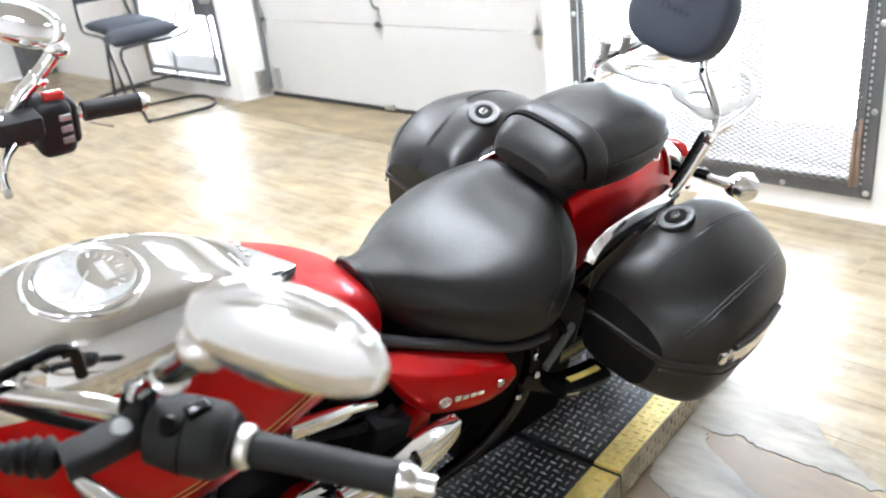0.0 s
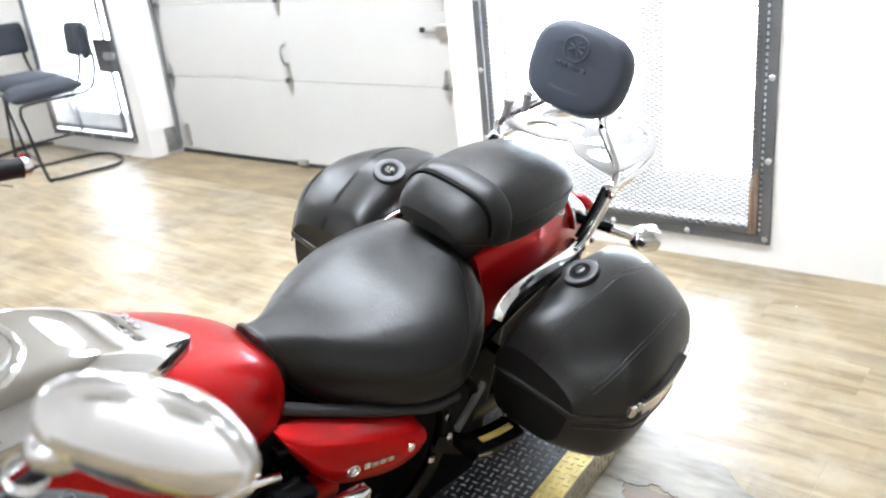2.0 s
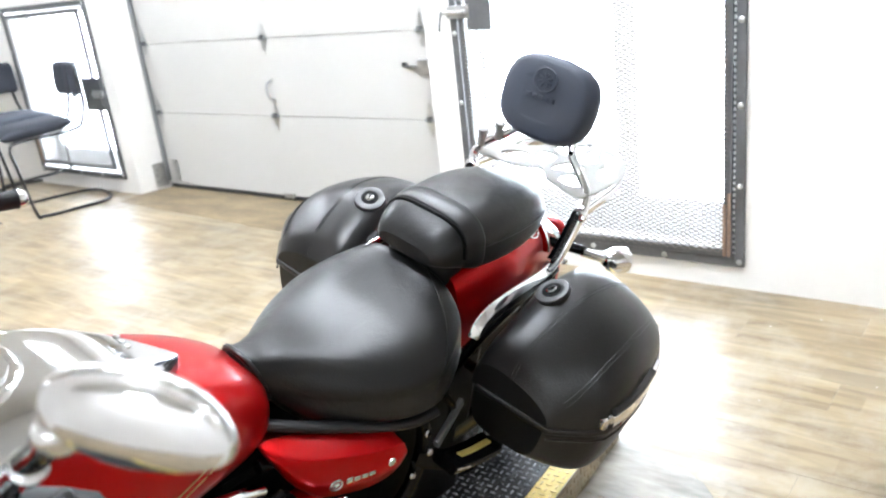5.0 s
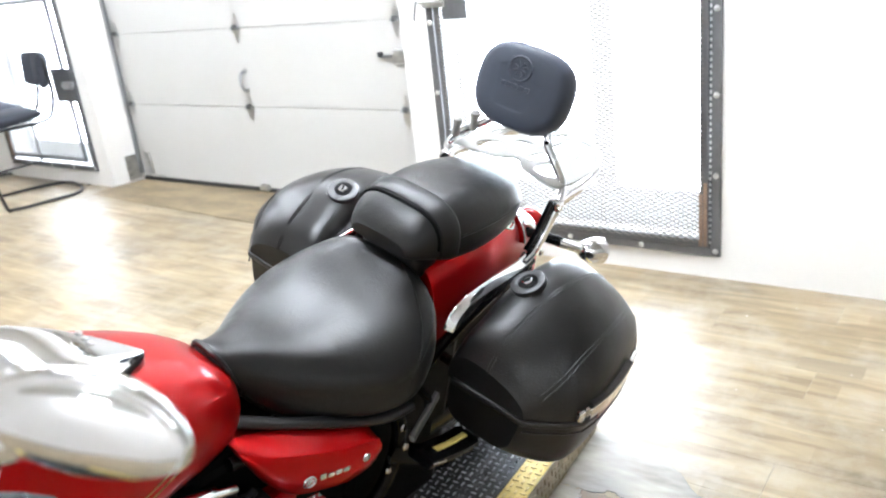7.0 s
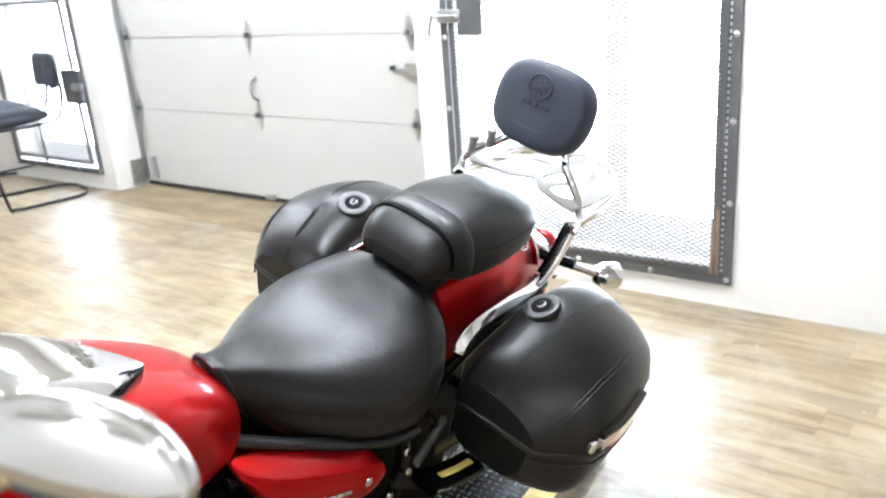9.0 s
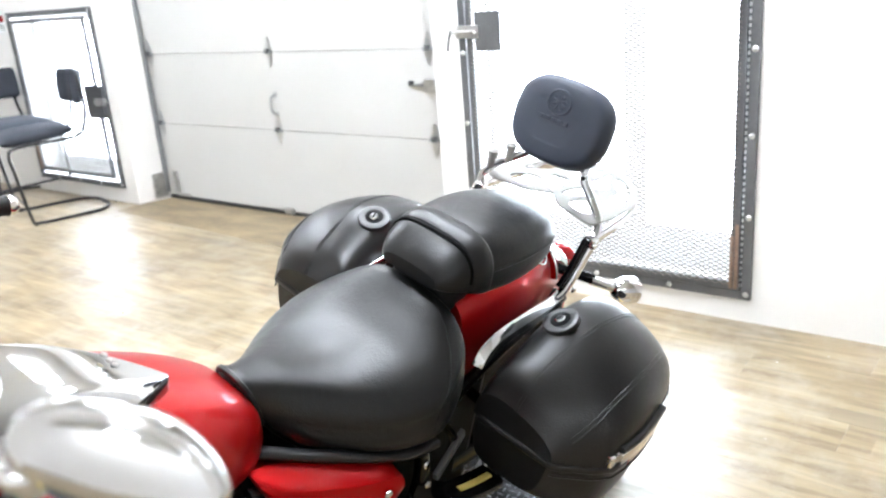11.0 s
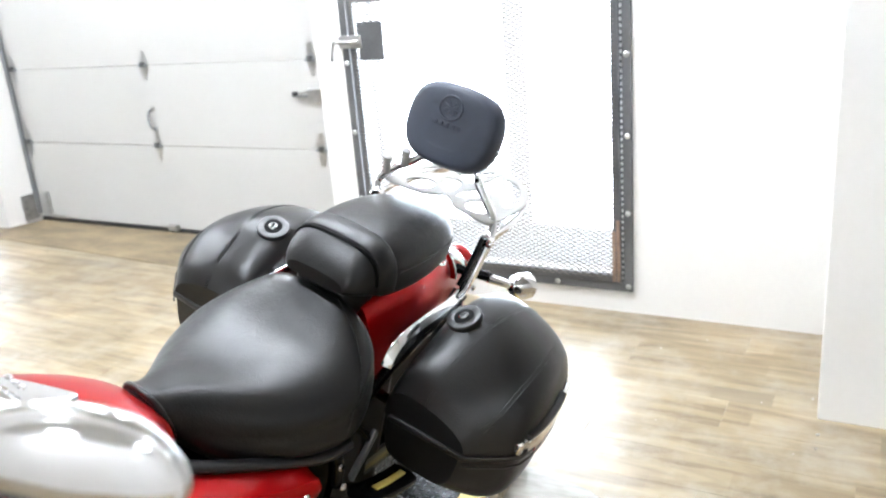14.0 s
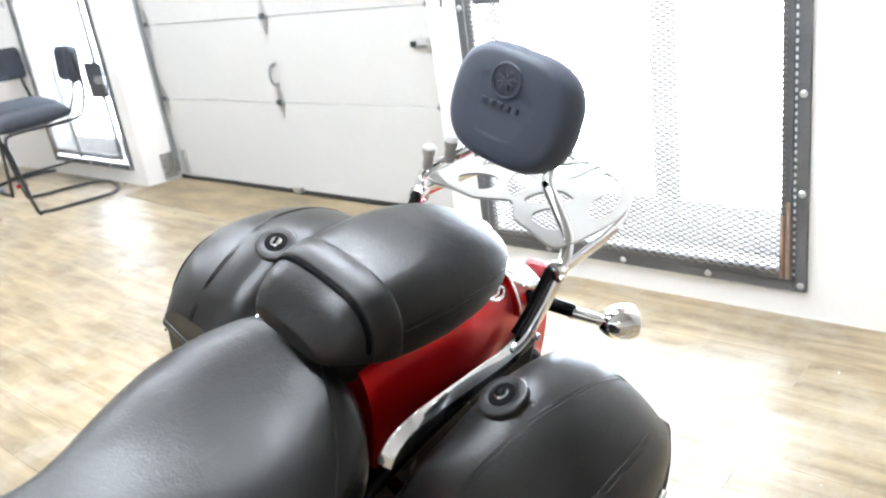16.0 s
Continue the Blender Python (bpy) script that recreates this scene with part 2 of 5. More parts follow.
M_PEEL = mat("peeled_grey_vinyl", (0.28, 0.256, 0.212), 0.55, var=0.62, scale=9, fine=50, bump=0.2, stretch=(1, 0.3, 1))
M_BARE = mat("bare_tan_floor", (0.235, 0.174, 0.116), 0.5, var=0.2, scale=5, fine=40, bump=0.2, stretch=(1, 0.3, 1))
M_BLUE = mat("blue_cloth", (0.03, 0.10, 0.30), 0.85, var=0.2, scale=30)
M_GRIT = mat("grit", (0.55, 0.53, 0.5), 0.8, var=0.2)


# ---- mesh helpers ----
def link(name, bm, material, parent=None, label="", sharp=38):
    bmesh.ops.recalc_face_normals(bm, faces=bm.faces[:])
    me = bpy.data.meshes.new(name)
    bm.to_mesh(me)
    bm.free()
    me.materials.append(material)
    me.polygons.foreach_set("use_smooth", [True] * len(me.polygons))
    me.set_sharp_from_angle(angle=radians(sharp))
    # broad flat faces keep their own normal beside rounded edges
    me.polygons.foreach_set("use_smooth", [p.area < 0.004 for p in me.polygons])
    ob = new(name, me)
    if parent:
        ob.parent = parent
    if label:
        tagged(ob, label)
    return ob


def part(name, bm, material, parent, label="", sharp=38):
    return link(name, bm, material, parent, label, sharp)


def add_box(bm, x0, x1, y0, y1, z0, z1, bevel=0.0, seg=2, m=None):
    made = bmesh.ops.create_cube(bm, size=1.0)["verts"]
    for v in made:
        v.co = Vector(((x0 + x1) / 2 + v.co.x * (x1 - x0), (y0 + y1) / 2 + v.co.y * (y1 - y0), (z0 + z1) / 2 + v.co.z * (z1 - z0)))
    if bevel:
        edges = list({e for v in made for e in v.link_edges})
        out = bmesh.ops.bevel(bm, geom=edges, offset=bevel, segments=seg, profile=0.5, affect="EDGES")
        made = list({v for f in out["faces"] for v in f.verts} | {v for v in made if v.is_valid})
    if m is not None:
        bmesh.ops.transform(bm, matrix=m, verts=made)
    return made


def box(*a, **k):
    bm = bmesh.new()
    add_box(bm, *a, **k)
    return bm


def smooth_path(points, n=8, closed=False):
    """A Catmull-Rom curve through the points."""
    p = [Vector(q) for q in points]
    out = []
    count = len(p) if closed else len(p) - 1
    for i in range(count):
        if closed:
            a, b, c, d = p[i - 1], p[i], p[(i + 1) % len(p)], p[(i + 2) % len(p)]
        else:
            a, b, c, d = p[max(i - 1, 0)], p[i], p[i + 1], p[min(i + 2, len(p) - 1)]
        for k in range(n):
            t = k / n
            out.append(0.5 * ((2 * b) + (c - a) * t + (2 * a - 5 * b + 4 * c - d) * t * t + (3 * b - a - 3 * c + d) * t ** 3))
    if not closed:
        out.append(p[-1])
    return out


def add_loft(bm, rings, closed=True, cap=True, loop=False):
    """Skins rings of equally many points."""
    vs = [[bm.verts.new(q) for q in r] for r in rings]
    n = len(vs[0])
    for i in range(len(vs) if loop else len(vs) - 1):
        a, b = vs[i], vs[(i + 1) % len(vs)]
        for j in range(n if closed else n - 1):
            k = (j + 1) % n
            bm.faces.new((a[j], a[k], b[k], b[j]))
    if cap and closed and not loop:
        for ring in (vs[0], vs[-1]):
            bm.faces.new(ring)
    return vs


def add_sweep(bm, path, profile, up=(0, 0, 1), closed=False, scale=None):
    """Carries a flat profile [(a, b)...] along a path; b points along up as far as it can."""
    p = [Vector(q) for q in path]
    rings = []
    side_old = None
    for i, q in enumerate(p):
        if closed:
            d = (p[(i + 1) % len(p)] - p[i - 1]).normalized()
        else:
            d = (p[min(i + 1, len(p) - 1)] - p[max(i - 1, 0)]).normalized()
        side = d.cross(Vector(up))
        if side.length < 0.15 and side_old is not None:
            side = side_old - d * side_old.dot(d)
        side.normalize()
        if side_old is not None and side.dot(side_old) < 0:
            side = -side
        side_old = side
        top = side.cross(d).normalized()
        s = scale(i / max(1, len(p) - 1)) if scale else 1.0
        rings.append([q + side * a * s + top * b * s for a, b in profile])
    return add_loft(bm, rings, loop=closed)


def circle(r, n=10, ry=None):
    return [(r * math.cos(2 * math.pi * k / n), (ry or r) * math.sin(2 * math.pi * k / n)) for k in range(n)]


def rounded_rect(w, h, r, n=4):
    out = []
    for cx, cy, a0 in ((w / 2 - r, h / 2 - r, 0), (-w / 2 + r, h / 2 - r, 90), (-w / 2 + r, -h / 2 + r, 180), (w / 2 - r, -h / 2 + r, 270)):
        for k in range(n + 1):
            a = radians(a0 + 90 * k / n)
            out.append((cx + r * math.cos(a), cy + r * math.sin(a)))
    return out


def tube(points, r, n=10, smooth=6, up=(0, 0, 1), closed=False):
    bm = bmesh.new()
    add_sweep(bm, smooth_path(points, smooth, closed) if smooth else points, circle(r, n), up, closed)
    return bm


def strip(points, w, h, r=None, up=(0, 0, 1), smooth=6):
    bm = bmesh.new()
    add_sweep(bm, smooth_path(points, smooth), rounded_rect(w, h, r or min(w, h) * 0.3, 3), up)
    return bm


def disc(centre, normal, r, h, n=28, bevel=0.0, bm=None):
    """A short round pillar on centre along normal."""
    own = bm is None
    bm = bmesh.new() if own else bm
    rot = Vector(normal).to_track_quat("Z", "Y").to_matrix()
    c = Vector(centre)
    prof = [(r, 0), (r, h - bevel), (r - bevel, h)] if bevel else [(r, 0), (r, h)]
    add_loft(bm, [[c + rot @ Vector((pr * math.cos(2 * math.pi * k / n), pr * math.sin(2 * math.pi * k / n), pz)) for k in range(n)] for pr, pz in prof])
    return bm


def lathe(centre, normal, profile, n=32):
    bm = bmesh.new()
    rot = Vector(normal).to_track_quat("Z", "Y").to_matrix()
    c = Vector(centre)
    add_loft(bm, [[c + rot @ Vector((r * math.cos(2 * math.pi * k / n), r * math.sin(2 * math.pi * k / n), z)) for k in range(n)] for r, z in profile])
    return bm


def curve(x, xs, ys):
    """A smooth value through given stations."""
    xs, ys = list(xs), list(ys)
    if x <= xs[0]:
        return ys[0]
    if x >= xs[-1]:
        return ys[-1]
    i = max(k for k in range(len(xs)) if xs[k] <= x)
    i = min(i, len(xs) - 2)
    slope = [(ys[min(k + 1, len(ys) - 1)] - ys[max(k - 1, 0)]) / (xs[min(k + 1, len(xs) - 1)] - xs[max(k - 1, 0)]) for k in range(len(xs))]
    h = xs[i + 1] - xs[i]
    t = (x - xs[i]) / h
    return (2 * t**3 - 3 * t**2 + 1) * ys[i] + (t**3 - 2 * t**2 + t) * h * slope[i] + (-2 * t**3 + 3 * t**2) * ys[i + 1] + (t**3 - t**2) * h * slope[i + 1]


def power(c, e):
    return math.copysign(abs(c) ** e, c)


def thing(name, label, category, m=None, group="", kind=""):
    ob = tagged(new(name), label, category, group, kind)
    ob.empty_display_size = 0.1
    if m is not None:
        ob.matrix_world = m
    return ob


# ---- the room ----
WX = 3.395       # inner face of the wall with the near gate
WL = 3.60        # the wall beyond the garage door stands a little deeper
TOP = 3.05


def structure(name, bm, material, label, category="wall"):
    ob = link(name, bm, material)
    return tagged(ob, label, category, kind="structure")


def build_room():
    bm = bmesh.new()
    t1 = 3.98
    # strips of wall between the openings
    for x, y0, y1, z0, z1 in ((WX, 1.05, 1.91, 0, TOP), (WX, 1.91, 3.225, 0, 0.15), (WX, 1.91, 3.225, 1.46, TOP), (WX, 3.225, 3.446, 0, TOP), (WX, 3.446, 6.60, 2.50, TOP),
                              (WL, 6.60, 6.80, 0, TOP), (WL, 6.80, 7.97, 0, 0.16), (WL, 6.80, 7.97, 1.46, TOP), (WL, 7.97, 10.3, 0, TOP)):
        add_box(bm, x, t1, y0, y1, z0, z1)
    # splayed reveal beside the door
    low, high = ([bm.verts.new((x, y, z)) for x, y in ((WL + 0.001, 6.5995), (3.826, 6.545), (t1, 6.545), (t1, 6.5995))] for z in (0, 2.499))
    bm.faces.new(high)
    for k in range(4):
        bm.faces.new((low[k], low[(k + 1) % 4], high[(k + 1) % 4], high[k]))
    bmesh.ops.recalc_face_normals(bm, faces=bm.faces[:])
    structure("wall_east", bm, M_WALL, "white painted wall with a roller door opening and two windows")
    structure("wall_jog", box(2.697, 3.98, -4.2, 1.044, 0, TOP, bevel=0.004), M_WALL_LIT, "white painted wall corner that stands forward")
    structure("wall_north", box(-4.2, 3.98, 10.3, 10.5, 0, TOP), M_WALL, "plain white painted side wall")
    structure("wall_south", box(-4.2, 2.69, -4.4, -4.2, 0, TOP), M_WALL, "plain white painted wall behind the walk")
    structure("wall_west", box(-4.4, -4.2, -4.4, 10.5, 0, TOP), M_WALL, "plain white painted wall behind the walk")
    structure("ceiling", box(-4.4, 3.98, -4.4, 10.5, TOP, TOP + 0.15), M_CEIL, "plain grey ceiling", "ceiling")
    ground = structure("ground", box(-60, 400, -300, 300, -0.35, -0.06), M_CONC, "pale sunlit concrete yard outside", "ground")
    return ground


def ceiling_light(x, y):
    lamp = thing("ceiling_light", "white ceiling light with a glowing flat diffuser", "lamp", pose(x, y, TOP), "ceiling lights")
    part("case", box(-0.23, 0.23, -0.23, 0.23, -0.05, 0, bevel=0.006), M_LAMPCASE, lamp)
    part("diffuser", box(-0.20, 0.20, -0.20, 0.20, -0.062, -0.0505, bevel=0.004), M_DIFF, lamp, "glowing white diffuser")
    return lamp


def window_unit(name, x0, y0, y1, z0, z1, bars, f0, foot=0.13):
    w = thing(name, "white framed window behind a steel mesh gate", "window", kind="structure")
    x1 = x0 + 0.06
    f = 0.05
    for a, b, c, d, n in ((y0, y0 + f0, z0, z1, "window_frame"), (y1 - f, y1, z0, z1, "window_frame"),
                          (y0 + f0, y1 - f, z0, z0 + foot, "window_frame"), (y0 + f0, y1 - f, z1 - f, z1, "window_frame")):
        part(n, box(x0, x1, a, b, c, d, bevel=0.004), M_PVC, w)
    edges = [y0 + f0, *sorted(v for bar in bars for v in bar), y1 - f]
    for a, b in bars:
        part("mullion", box(x0 + 0.002, x1 - 0.002, a, b, z0 + foot, z1 - f, bevel=0.004), M_PVC, w)
    for a, b in zip(edges[::2], edges[1::2]):
        pane = part("pane", box(x0 + 0.024, x0 + 0.03, a, b, z0 + foot, z1 - f), M_GLASS, w, "clear glass pane")
        pane.visible_shadow = False
    return w


def expanded_mesh(y0, y1, z0, z1, x, dy=0.019, dz=0.0098, r=0.0018):
    """Flattened steel lattice of lying diamonds."""
    verts, faces = [], []
    ny, nz = int((y1 - y0) / dy), int((z1 - z0) / dz)

    def strand(a, b):
        d = np.subtract(b, a)
        n = np.array([-d[1], d[0]]) / np.hypot(*d) * r
        k = len(verts)
        for q in (a, b):
            verts.append((x - 0.002, q[0] + n[0], q[1] + n[1]))
            verts.append((x + 0.002, q[0] + n[0], q[1] + n[1]))
            verts.append((x + 0.002, q[0] - n[0], q[1] - n[1]))
            verts.append((x - 0.002, q[0] - n[0], q[1] - n[1]))
        for j in range(4):
            faces.append((k + j, k + (j + 1) % 4, k + 4 + (j + 1) % 4, k + 4 + j))

    for j in range(nz):
        for i in range(ny + 1):
            if (i + j) % 2 == 0:
                p = (y0 + i * dy, z0 + j * dz)
                if i < ny:
                    strand(p, (p[0] + dy, p[1] + dz))
                if i > 0:
                    strand(p, (p[0] - dy, p[1] + dz))
    me = bpy.data.meshes.new("steel_mesh")
    me.from_pydata(verts, [], faces)
    me.materials.append(M_MESH)
    ob = new("steel_mesh", me)
    ob["kind"] = "stuff"
    return ob


def security_gate(wall, y0, y1, z0, z1, hinge_low, plate, label, gap=0.014, low_gap=0.003, leaf=0.042):
    """Steel angle frame bolted to the wall, with a hinged leaf of expanded mesh. hinge_low: hinges on the lower y side."""
    g = thing("security_gate", label, "gate", group="mesh gates on the wall")
    x0, x1 = wall - 0.022, wall
    f = 0.040
    for n, a, b, c, d in (("frame_bar", y0, y0 + f, z0, z1), ("frame_bar", y1 - f, y1, z0, z1),
                          ("frame_bar", y0 + f, y1 - f, z0, z0 + f), ("frame_bar", y0 + f, y1 - f, z1 - f, z1)):
        part(n, box(x0 + 0.004, x1, a, b, c, d, bevel=0.003), M_STEEL, g)
    a0, a1, c0, c1 = y0 + f + gap, y1 - f - min(gap, 0.02), z0 + f + low_gap, z1 - f - min(gap, 0.02)
    for n, a, b, c, d in (("leaf_bar", a0, a0 + leaf, c0, c1), ("leaf_bar", a1 - leaf, a1, c0, c1),
                          ("leaf_bar", a0 + leaf, a1 - leaf, c0, c0 + leaf), ("leaf_bar", a0 + leaf, a1 - leaf, c1 - leaf, c1)):
        part(n, box(x0 - 0.004, x1 - 0.006, a, b, c, d, bevel=0.003), M_STEEL, g)
    net = expanded_mesh(a0 + 0.02, a1 - 0.02, c0 + 0.02, c1 - 0.02, x0 - 0.008)
    net.parent = g
    # tabs that bridge the slit at the hinge side
    ys = (y0 + f, a0) if hinge_low else (a1, y1 - f)
    for k in range(int((c1 - 0.02 - c0) / 0.026) + 1):
        part("hinge_tab", box(x0 + 0.008, x1 - 0.004, ys[0], ys[1], c0 + 0.026 * k, c0 + 0.026 * k + 0.011), M_STEEL, g)
    # dome bolts in the fixed frame
    for k in range(5):
        zz = z0 + 0.025 + (z1 - z0 - 0.05) * k / 4
        for yy in (y0 + 0.020, y1 - 0.020):
            part("bolt", lathe((x0 + 0.004, yy, zz), (-1, 0, 0), [(0.013, 0), (0.013, 0.002), (0.009, 0.006), (0.003, 0.008)], 12), M_ZINC, g)
    for k in range(1, 4):
        yy = y0 + (y1 - y0) * k / 4
        part("bolt", lathe((x0 + 0.004, yy, z0 + 0.02), (-1, 0, 0), [(0.013, 0), (0.013, 0.002), (0.009, 0.006), (0.003, 0.008)], 12), M_ZINC, g)
    # latch guard plate and slide bolt on the free side
    p0, p1, q0, q1 = plate
    part("guard_plate", box(x0 - 0.016, x0 - 0.010, p0, p1, q0, q1, bevel=0.002), M_STEEL, g, "dark grey latch guard plate")
    yf = y1 if hinge_low else y0
    s = -1 if hinge_low else 1
    zc = (q0 + q1) / 2
    part("bolt_plate", box(x0 - 0.022, x0 - 0.0165, min(yf, yf + s * 0.13), max(yf, yf + s * 0.13), zc - 0.03, zc + 0.03, bevel=0.002), M_ZINC, g, "worn zinc bolt plate")
    part("slide_bolt", tube([(x0 - 0.033, yf - s * 0.03, zc), (x0 - 0.033, yf + s * 0.12, zc)], 0.009, 10, 1), M_ZINC, g)
    part("bolt_knob", tube([(x0 - 0.033, yf - s * 0.015, zc + 0.01), (x0 - 0.05, yf - s * 0.02, zc - 0.03), (x0 - 0.05, yf - s * 0.03, zc - 0.085)], 0.006, 8, 4), M_STEEL, g)
    # bare, worn foot of the hinge stile
    yb = (a0 + 0.002, a0 + leaf - 0.002) if hinge_low else (a1 - leaf + 0.002, a1 - 0.002)
    for k in range(2):
        ya = yb[0] + k * 0.020
        part("worn_foot", box(x0 - 0.012, x0 - 0.0045, ya, ya + 0.016, c0 + 0.005, c0 + 0.29 - 0.05 * k, bevel=0.003), M_RUST, g, "rusty bare steel foot of the hinge stile")
    return g


def garage_door():
    d = thing("garage_door", "white sectional garage door with zinc hinges, closed", "garage door")
    X = 3.838
    y0, y1 = 3.47, 6.535
    joints = [0.032, 0.603, 1.124, 1.645, 2.166, 2.60]
    for z0, z1 in zip(joints, joints[1:]):
        bm = bmesh.new()
        add_box(bm, X, X + 0.045, y0, y1, z0 + 0.0018, z1 - 0.0018, bevel=0.004)
        part("door_section", bm, M_DOOR, d)
    part("backing_sheet", box(X + 0.0465, X + 0.052, y0, y1, 0.04, 2.60), M_DOOR, d)
    part("bottom_seal", box(X - 0.004, X + 0.04, y0, y1, 0.004, 0.0315, bevel=0.006), M_SEAL, d, "black rubber bottom seal")

    def hinge(y, z):
        bm = bmesh.new()
        for s in (1, -1):
            pts = [(X - 0.004, y - 0.034, z), (X - 0.004, y + 0.034, z), (X - 0.004, y + 0.022, z + s * 0.05), (X - 0.004, y + 0.008, z + s * 0.095), (X - 0.004, y - 0.008, z + s * 0.095), (X - 0.004, y - 0.022, z + s * 0.05)]
            a = [bm.verts.new(p) for p in pts]
            b = [bm.verts.new((p[0] + 0.0035, p[1], p[2])) for p in pts]
            bm.faces.new(a)
            bm.faces.new(b)
            for k in range(6):
                bm.faces.new((a[k], a[(k + 1) % 6], b[(k + 1) % 6], b[k]))
        h = part("hinge", bm, M_ZINC, d, "diamond-shaped zinc hinge")
        part("hinge_knuckle", tube([(X - 0.012, y - 0.036, z), (X - 0.012, y + 0.036, z)], 0.0085, 10, 1), M_TRACK, h)
        part("hinge_bracket", box(X - 0.024, X - 0.0045, y - 0.016, y + 0.016, z - 0.010, z + 0.022, bevel=0.002), M_STEEL, h)
        return h

    for z in joints[1:-1]:
        for y in (3.818, 5.152, 6.472):
            hinge(y, z)
    # pull handle above the lower middle hinge
    part("pull_handle", tube([(X - 0.004, 5.145, 0.842), (X - 0.035, 5.150, 0.829), (X - 0.05, 5.150, 0.780), (X - 0.035, 5.150, 0.730), (X - 0.004, 5.145, 0.712)], 0.008, 10, 6), M_TRACK, d, "bowed grey steel pull handle")
    for z in (0.846, 0.712):
        part("handle_foot", box(X - 0.006, X - 0.0005, 5.128, 5.164, z - 0.018, z + 0.018, bevel=0.004), M_ZINC, d)
    # side lock
    part("side_lock", box(X - 0.03, X - 0.0005, 3.76, 3.855, 0.882, 0.960, bevel=0.004), M_ZINC, d, "zinc side lock box")
    part("lock_bar", box(X - 0.024, X - 0.014, 3.855, 3.945, 0.913, 0.930, bevel=0.003), M_TRACK, d)
    part("lock_tip", box(X - 0.028, X - 0.010, 3.935, 3.968, 0.918, 0.946, bevel=0.004), M_SEAL, d)
    # lower bracket and corner fittings
    part("floor_bracket", box(X - 0.03, X - 0.0005, 5.097, 5.180, 0.022, 0.061, bevel=0.004), M_ZINC, d)
    part("corner_bracket", box(X - 0.012, X - 0.0005, 6.263, 6.41, 0.034, 0.052, bevel=0.003), M_ZINC, d)
    part("corner_plate", box(X - 0.012, X - 0.0005, 6.392, 6.452, 0.063, 0.230, bevel=0.003), M_ZINC, d)
    return d


def door_track(y, s):
    t = thing("door_track", "grey steel door track fixed to the jamb", "door track", group="garage door tracks")
    x = 3.80
    part("rail", box(x, x + 0.034, y - 0.008, y + 0.008, 0.06, 2.49, bevel=0.003), M_TRACK, t)
    part("lip", box(x, x + 0.006, y - s * 0.016 - 0.008, y - s * 0.016 + 0.008, 0.06, 2.49, bevel=0.002), M_TRACK, t)
    part("foot_plate", box(x - 0.10, x + 0.02, y + s * 0.013 - 0.003, y + s * 0.013 + 0.003, 0.03, 0.22, bevel=0.002), M_ZINC, t)
    for z in (0.07, 0.12, 0.17):
        part("screw", disc((x - 0.075, y + s * 0.010, z), (0, -s, 0), 0.007, 0.004, 10), M_TRACK, t)
    return t


# ---- chairs ----
def stool(m, label):
    """Cantilever stool: bent black tube, padded seat and small padded back. Faces -x of its own frame."""
    c = thing("cantilever_stool", label, "chair", m, "tube stools by the window")
    W, H = 0.295, 0.585
    left = -W
    path = [(0.520, left * 0.72, 1.03), (0.535, left * 0.72, 0.86), (0.530, left * 0.74, 0.76), (0.500, left * 0.78, 0.66), (0.42, left * 0.82, H + 0.005), (0.02, left * 0.9, H - 0.01), (-0.05, left * 0.92, H - 0.06),
            (-0.04, left * 0.95, 0.40), (0.0, left, 0.06), (0.05, left, 0.014), (0.30, left, 0.014), (0.50, left * 0.9, 0.014), (0.58, left * 0.5, 0.014),
            (0.595, 0, 0.014)]
    full = path + [(x, -y, z) for x, y, z in reversed(path[:-1])]
    part("tube_frame", tube(full, 0.0125, 10, 5), M_TUBE, c, "bent black steel tube frame")
    part("foot_bar", tube([(-0.012, -W * 0.985, 0.15), (-0.012, W * 0.985, 0.15)], 0.0105, 10, 1), M_TUBE, c)
    bm = bmesh.new()
    rings = []
    for k in range(19):
        t = k / 18
        x = -0.085 + 0.515 * t
        e = max(0.12, (1 - abs(2 * t - 1) ** 5) ** 0.5)
        hw, hh = 0.240 * (0.9 + 0.1 * e), (0.044 + 0.012 * (1 - t)) * e
        zc = H + 0.060 - 0.040 * (1 - t) ** 3 - 0.012 * math.sin(math.pi * t)
        rings.append([(x, hw * power(math.cos(a), 0.45), zc + hh * power(math.sin(a), 0.7) * (1.0 if math.sin(a) < 0 else 1 - 0.12 * math.cos(a) ** 2)) for a in [2 * math.pi * j / 30 for j in range(30)]])
    add_loft(bm, rings)
    part("seat", bm, M_FABRIC, c, "dark blue-grey padded seat")
    bm = bmesh.new()
    rings = []
    for k in range(13):
        t = k / 12
        z = 0.815 + 0.25 * t
        e = max(0.15, (1 - abs(2 * t - 1) ** 6) ** 0.5)
        rings.append([(0.468 + 0.075 * (1 - (j_y / 0.24) ** 2) + 0.02 * t + j_x, j_y, z) for j_x, j_y in [(0.036 * e * power(math.sin(a), 0.6), 0.240 * (0.92 + 0.08 * e) * power(math.cos(a), 0.4)) for a in [2 * math.pi * j / 26 for j in range(26)]]])
    add_loft(bm, rings)
    part("backrest", bm, M_FABRIC, c, "dark blue-grey padded backrest")
    for s in (-1, 1):
        part("foot_glide", disc((0.02, s * W, 0.0), (0, 0, 1), 0.012, 0.014, 12), M_RUBBER, c)
        part("back_screw", disc((0.552, s * W * 0.72, 0.92), (1, 0, 0), 0.008, 0.006, 10, 0.002), M_ZINC, c)
    return c


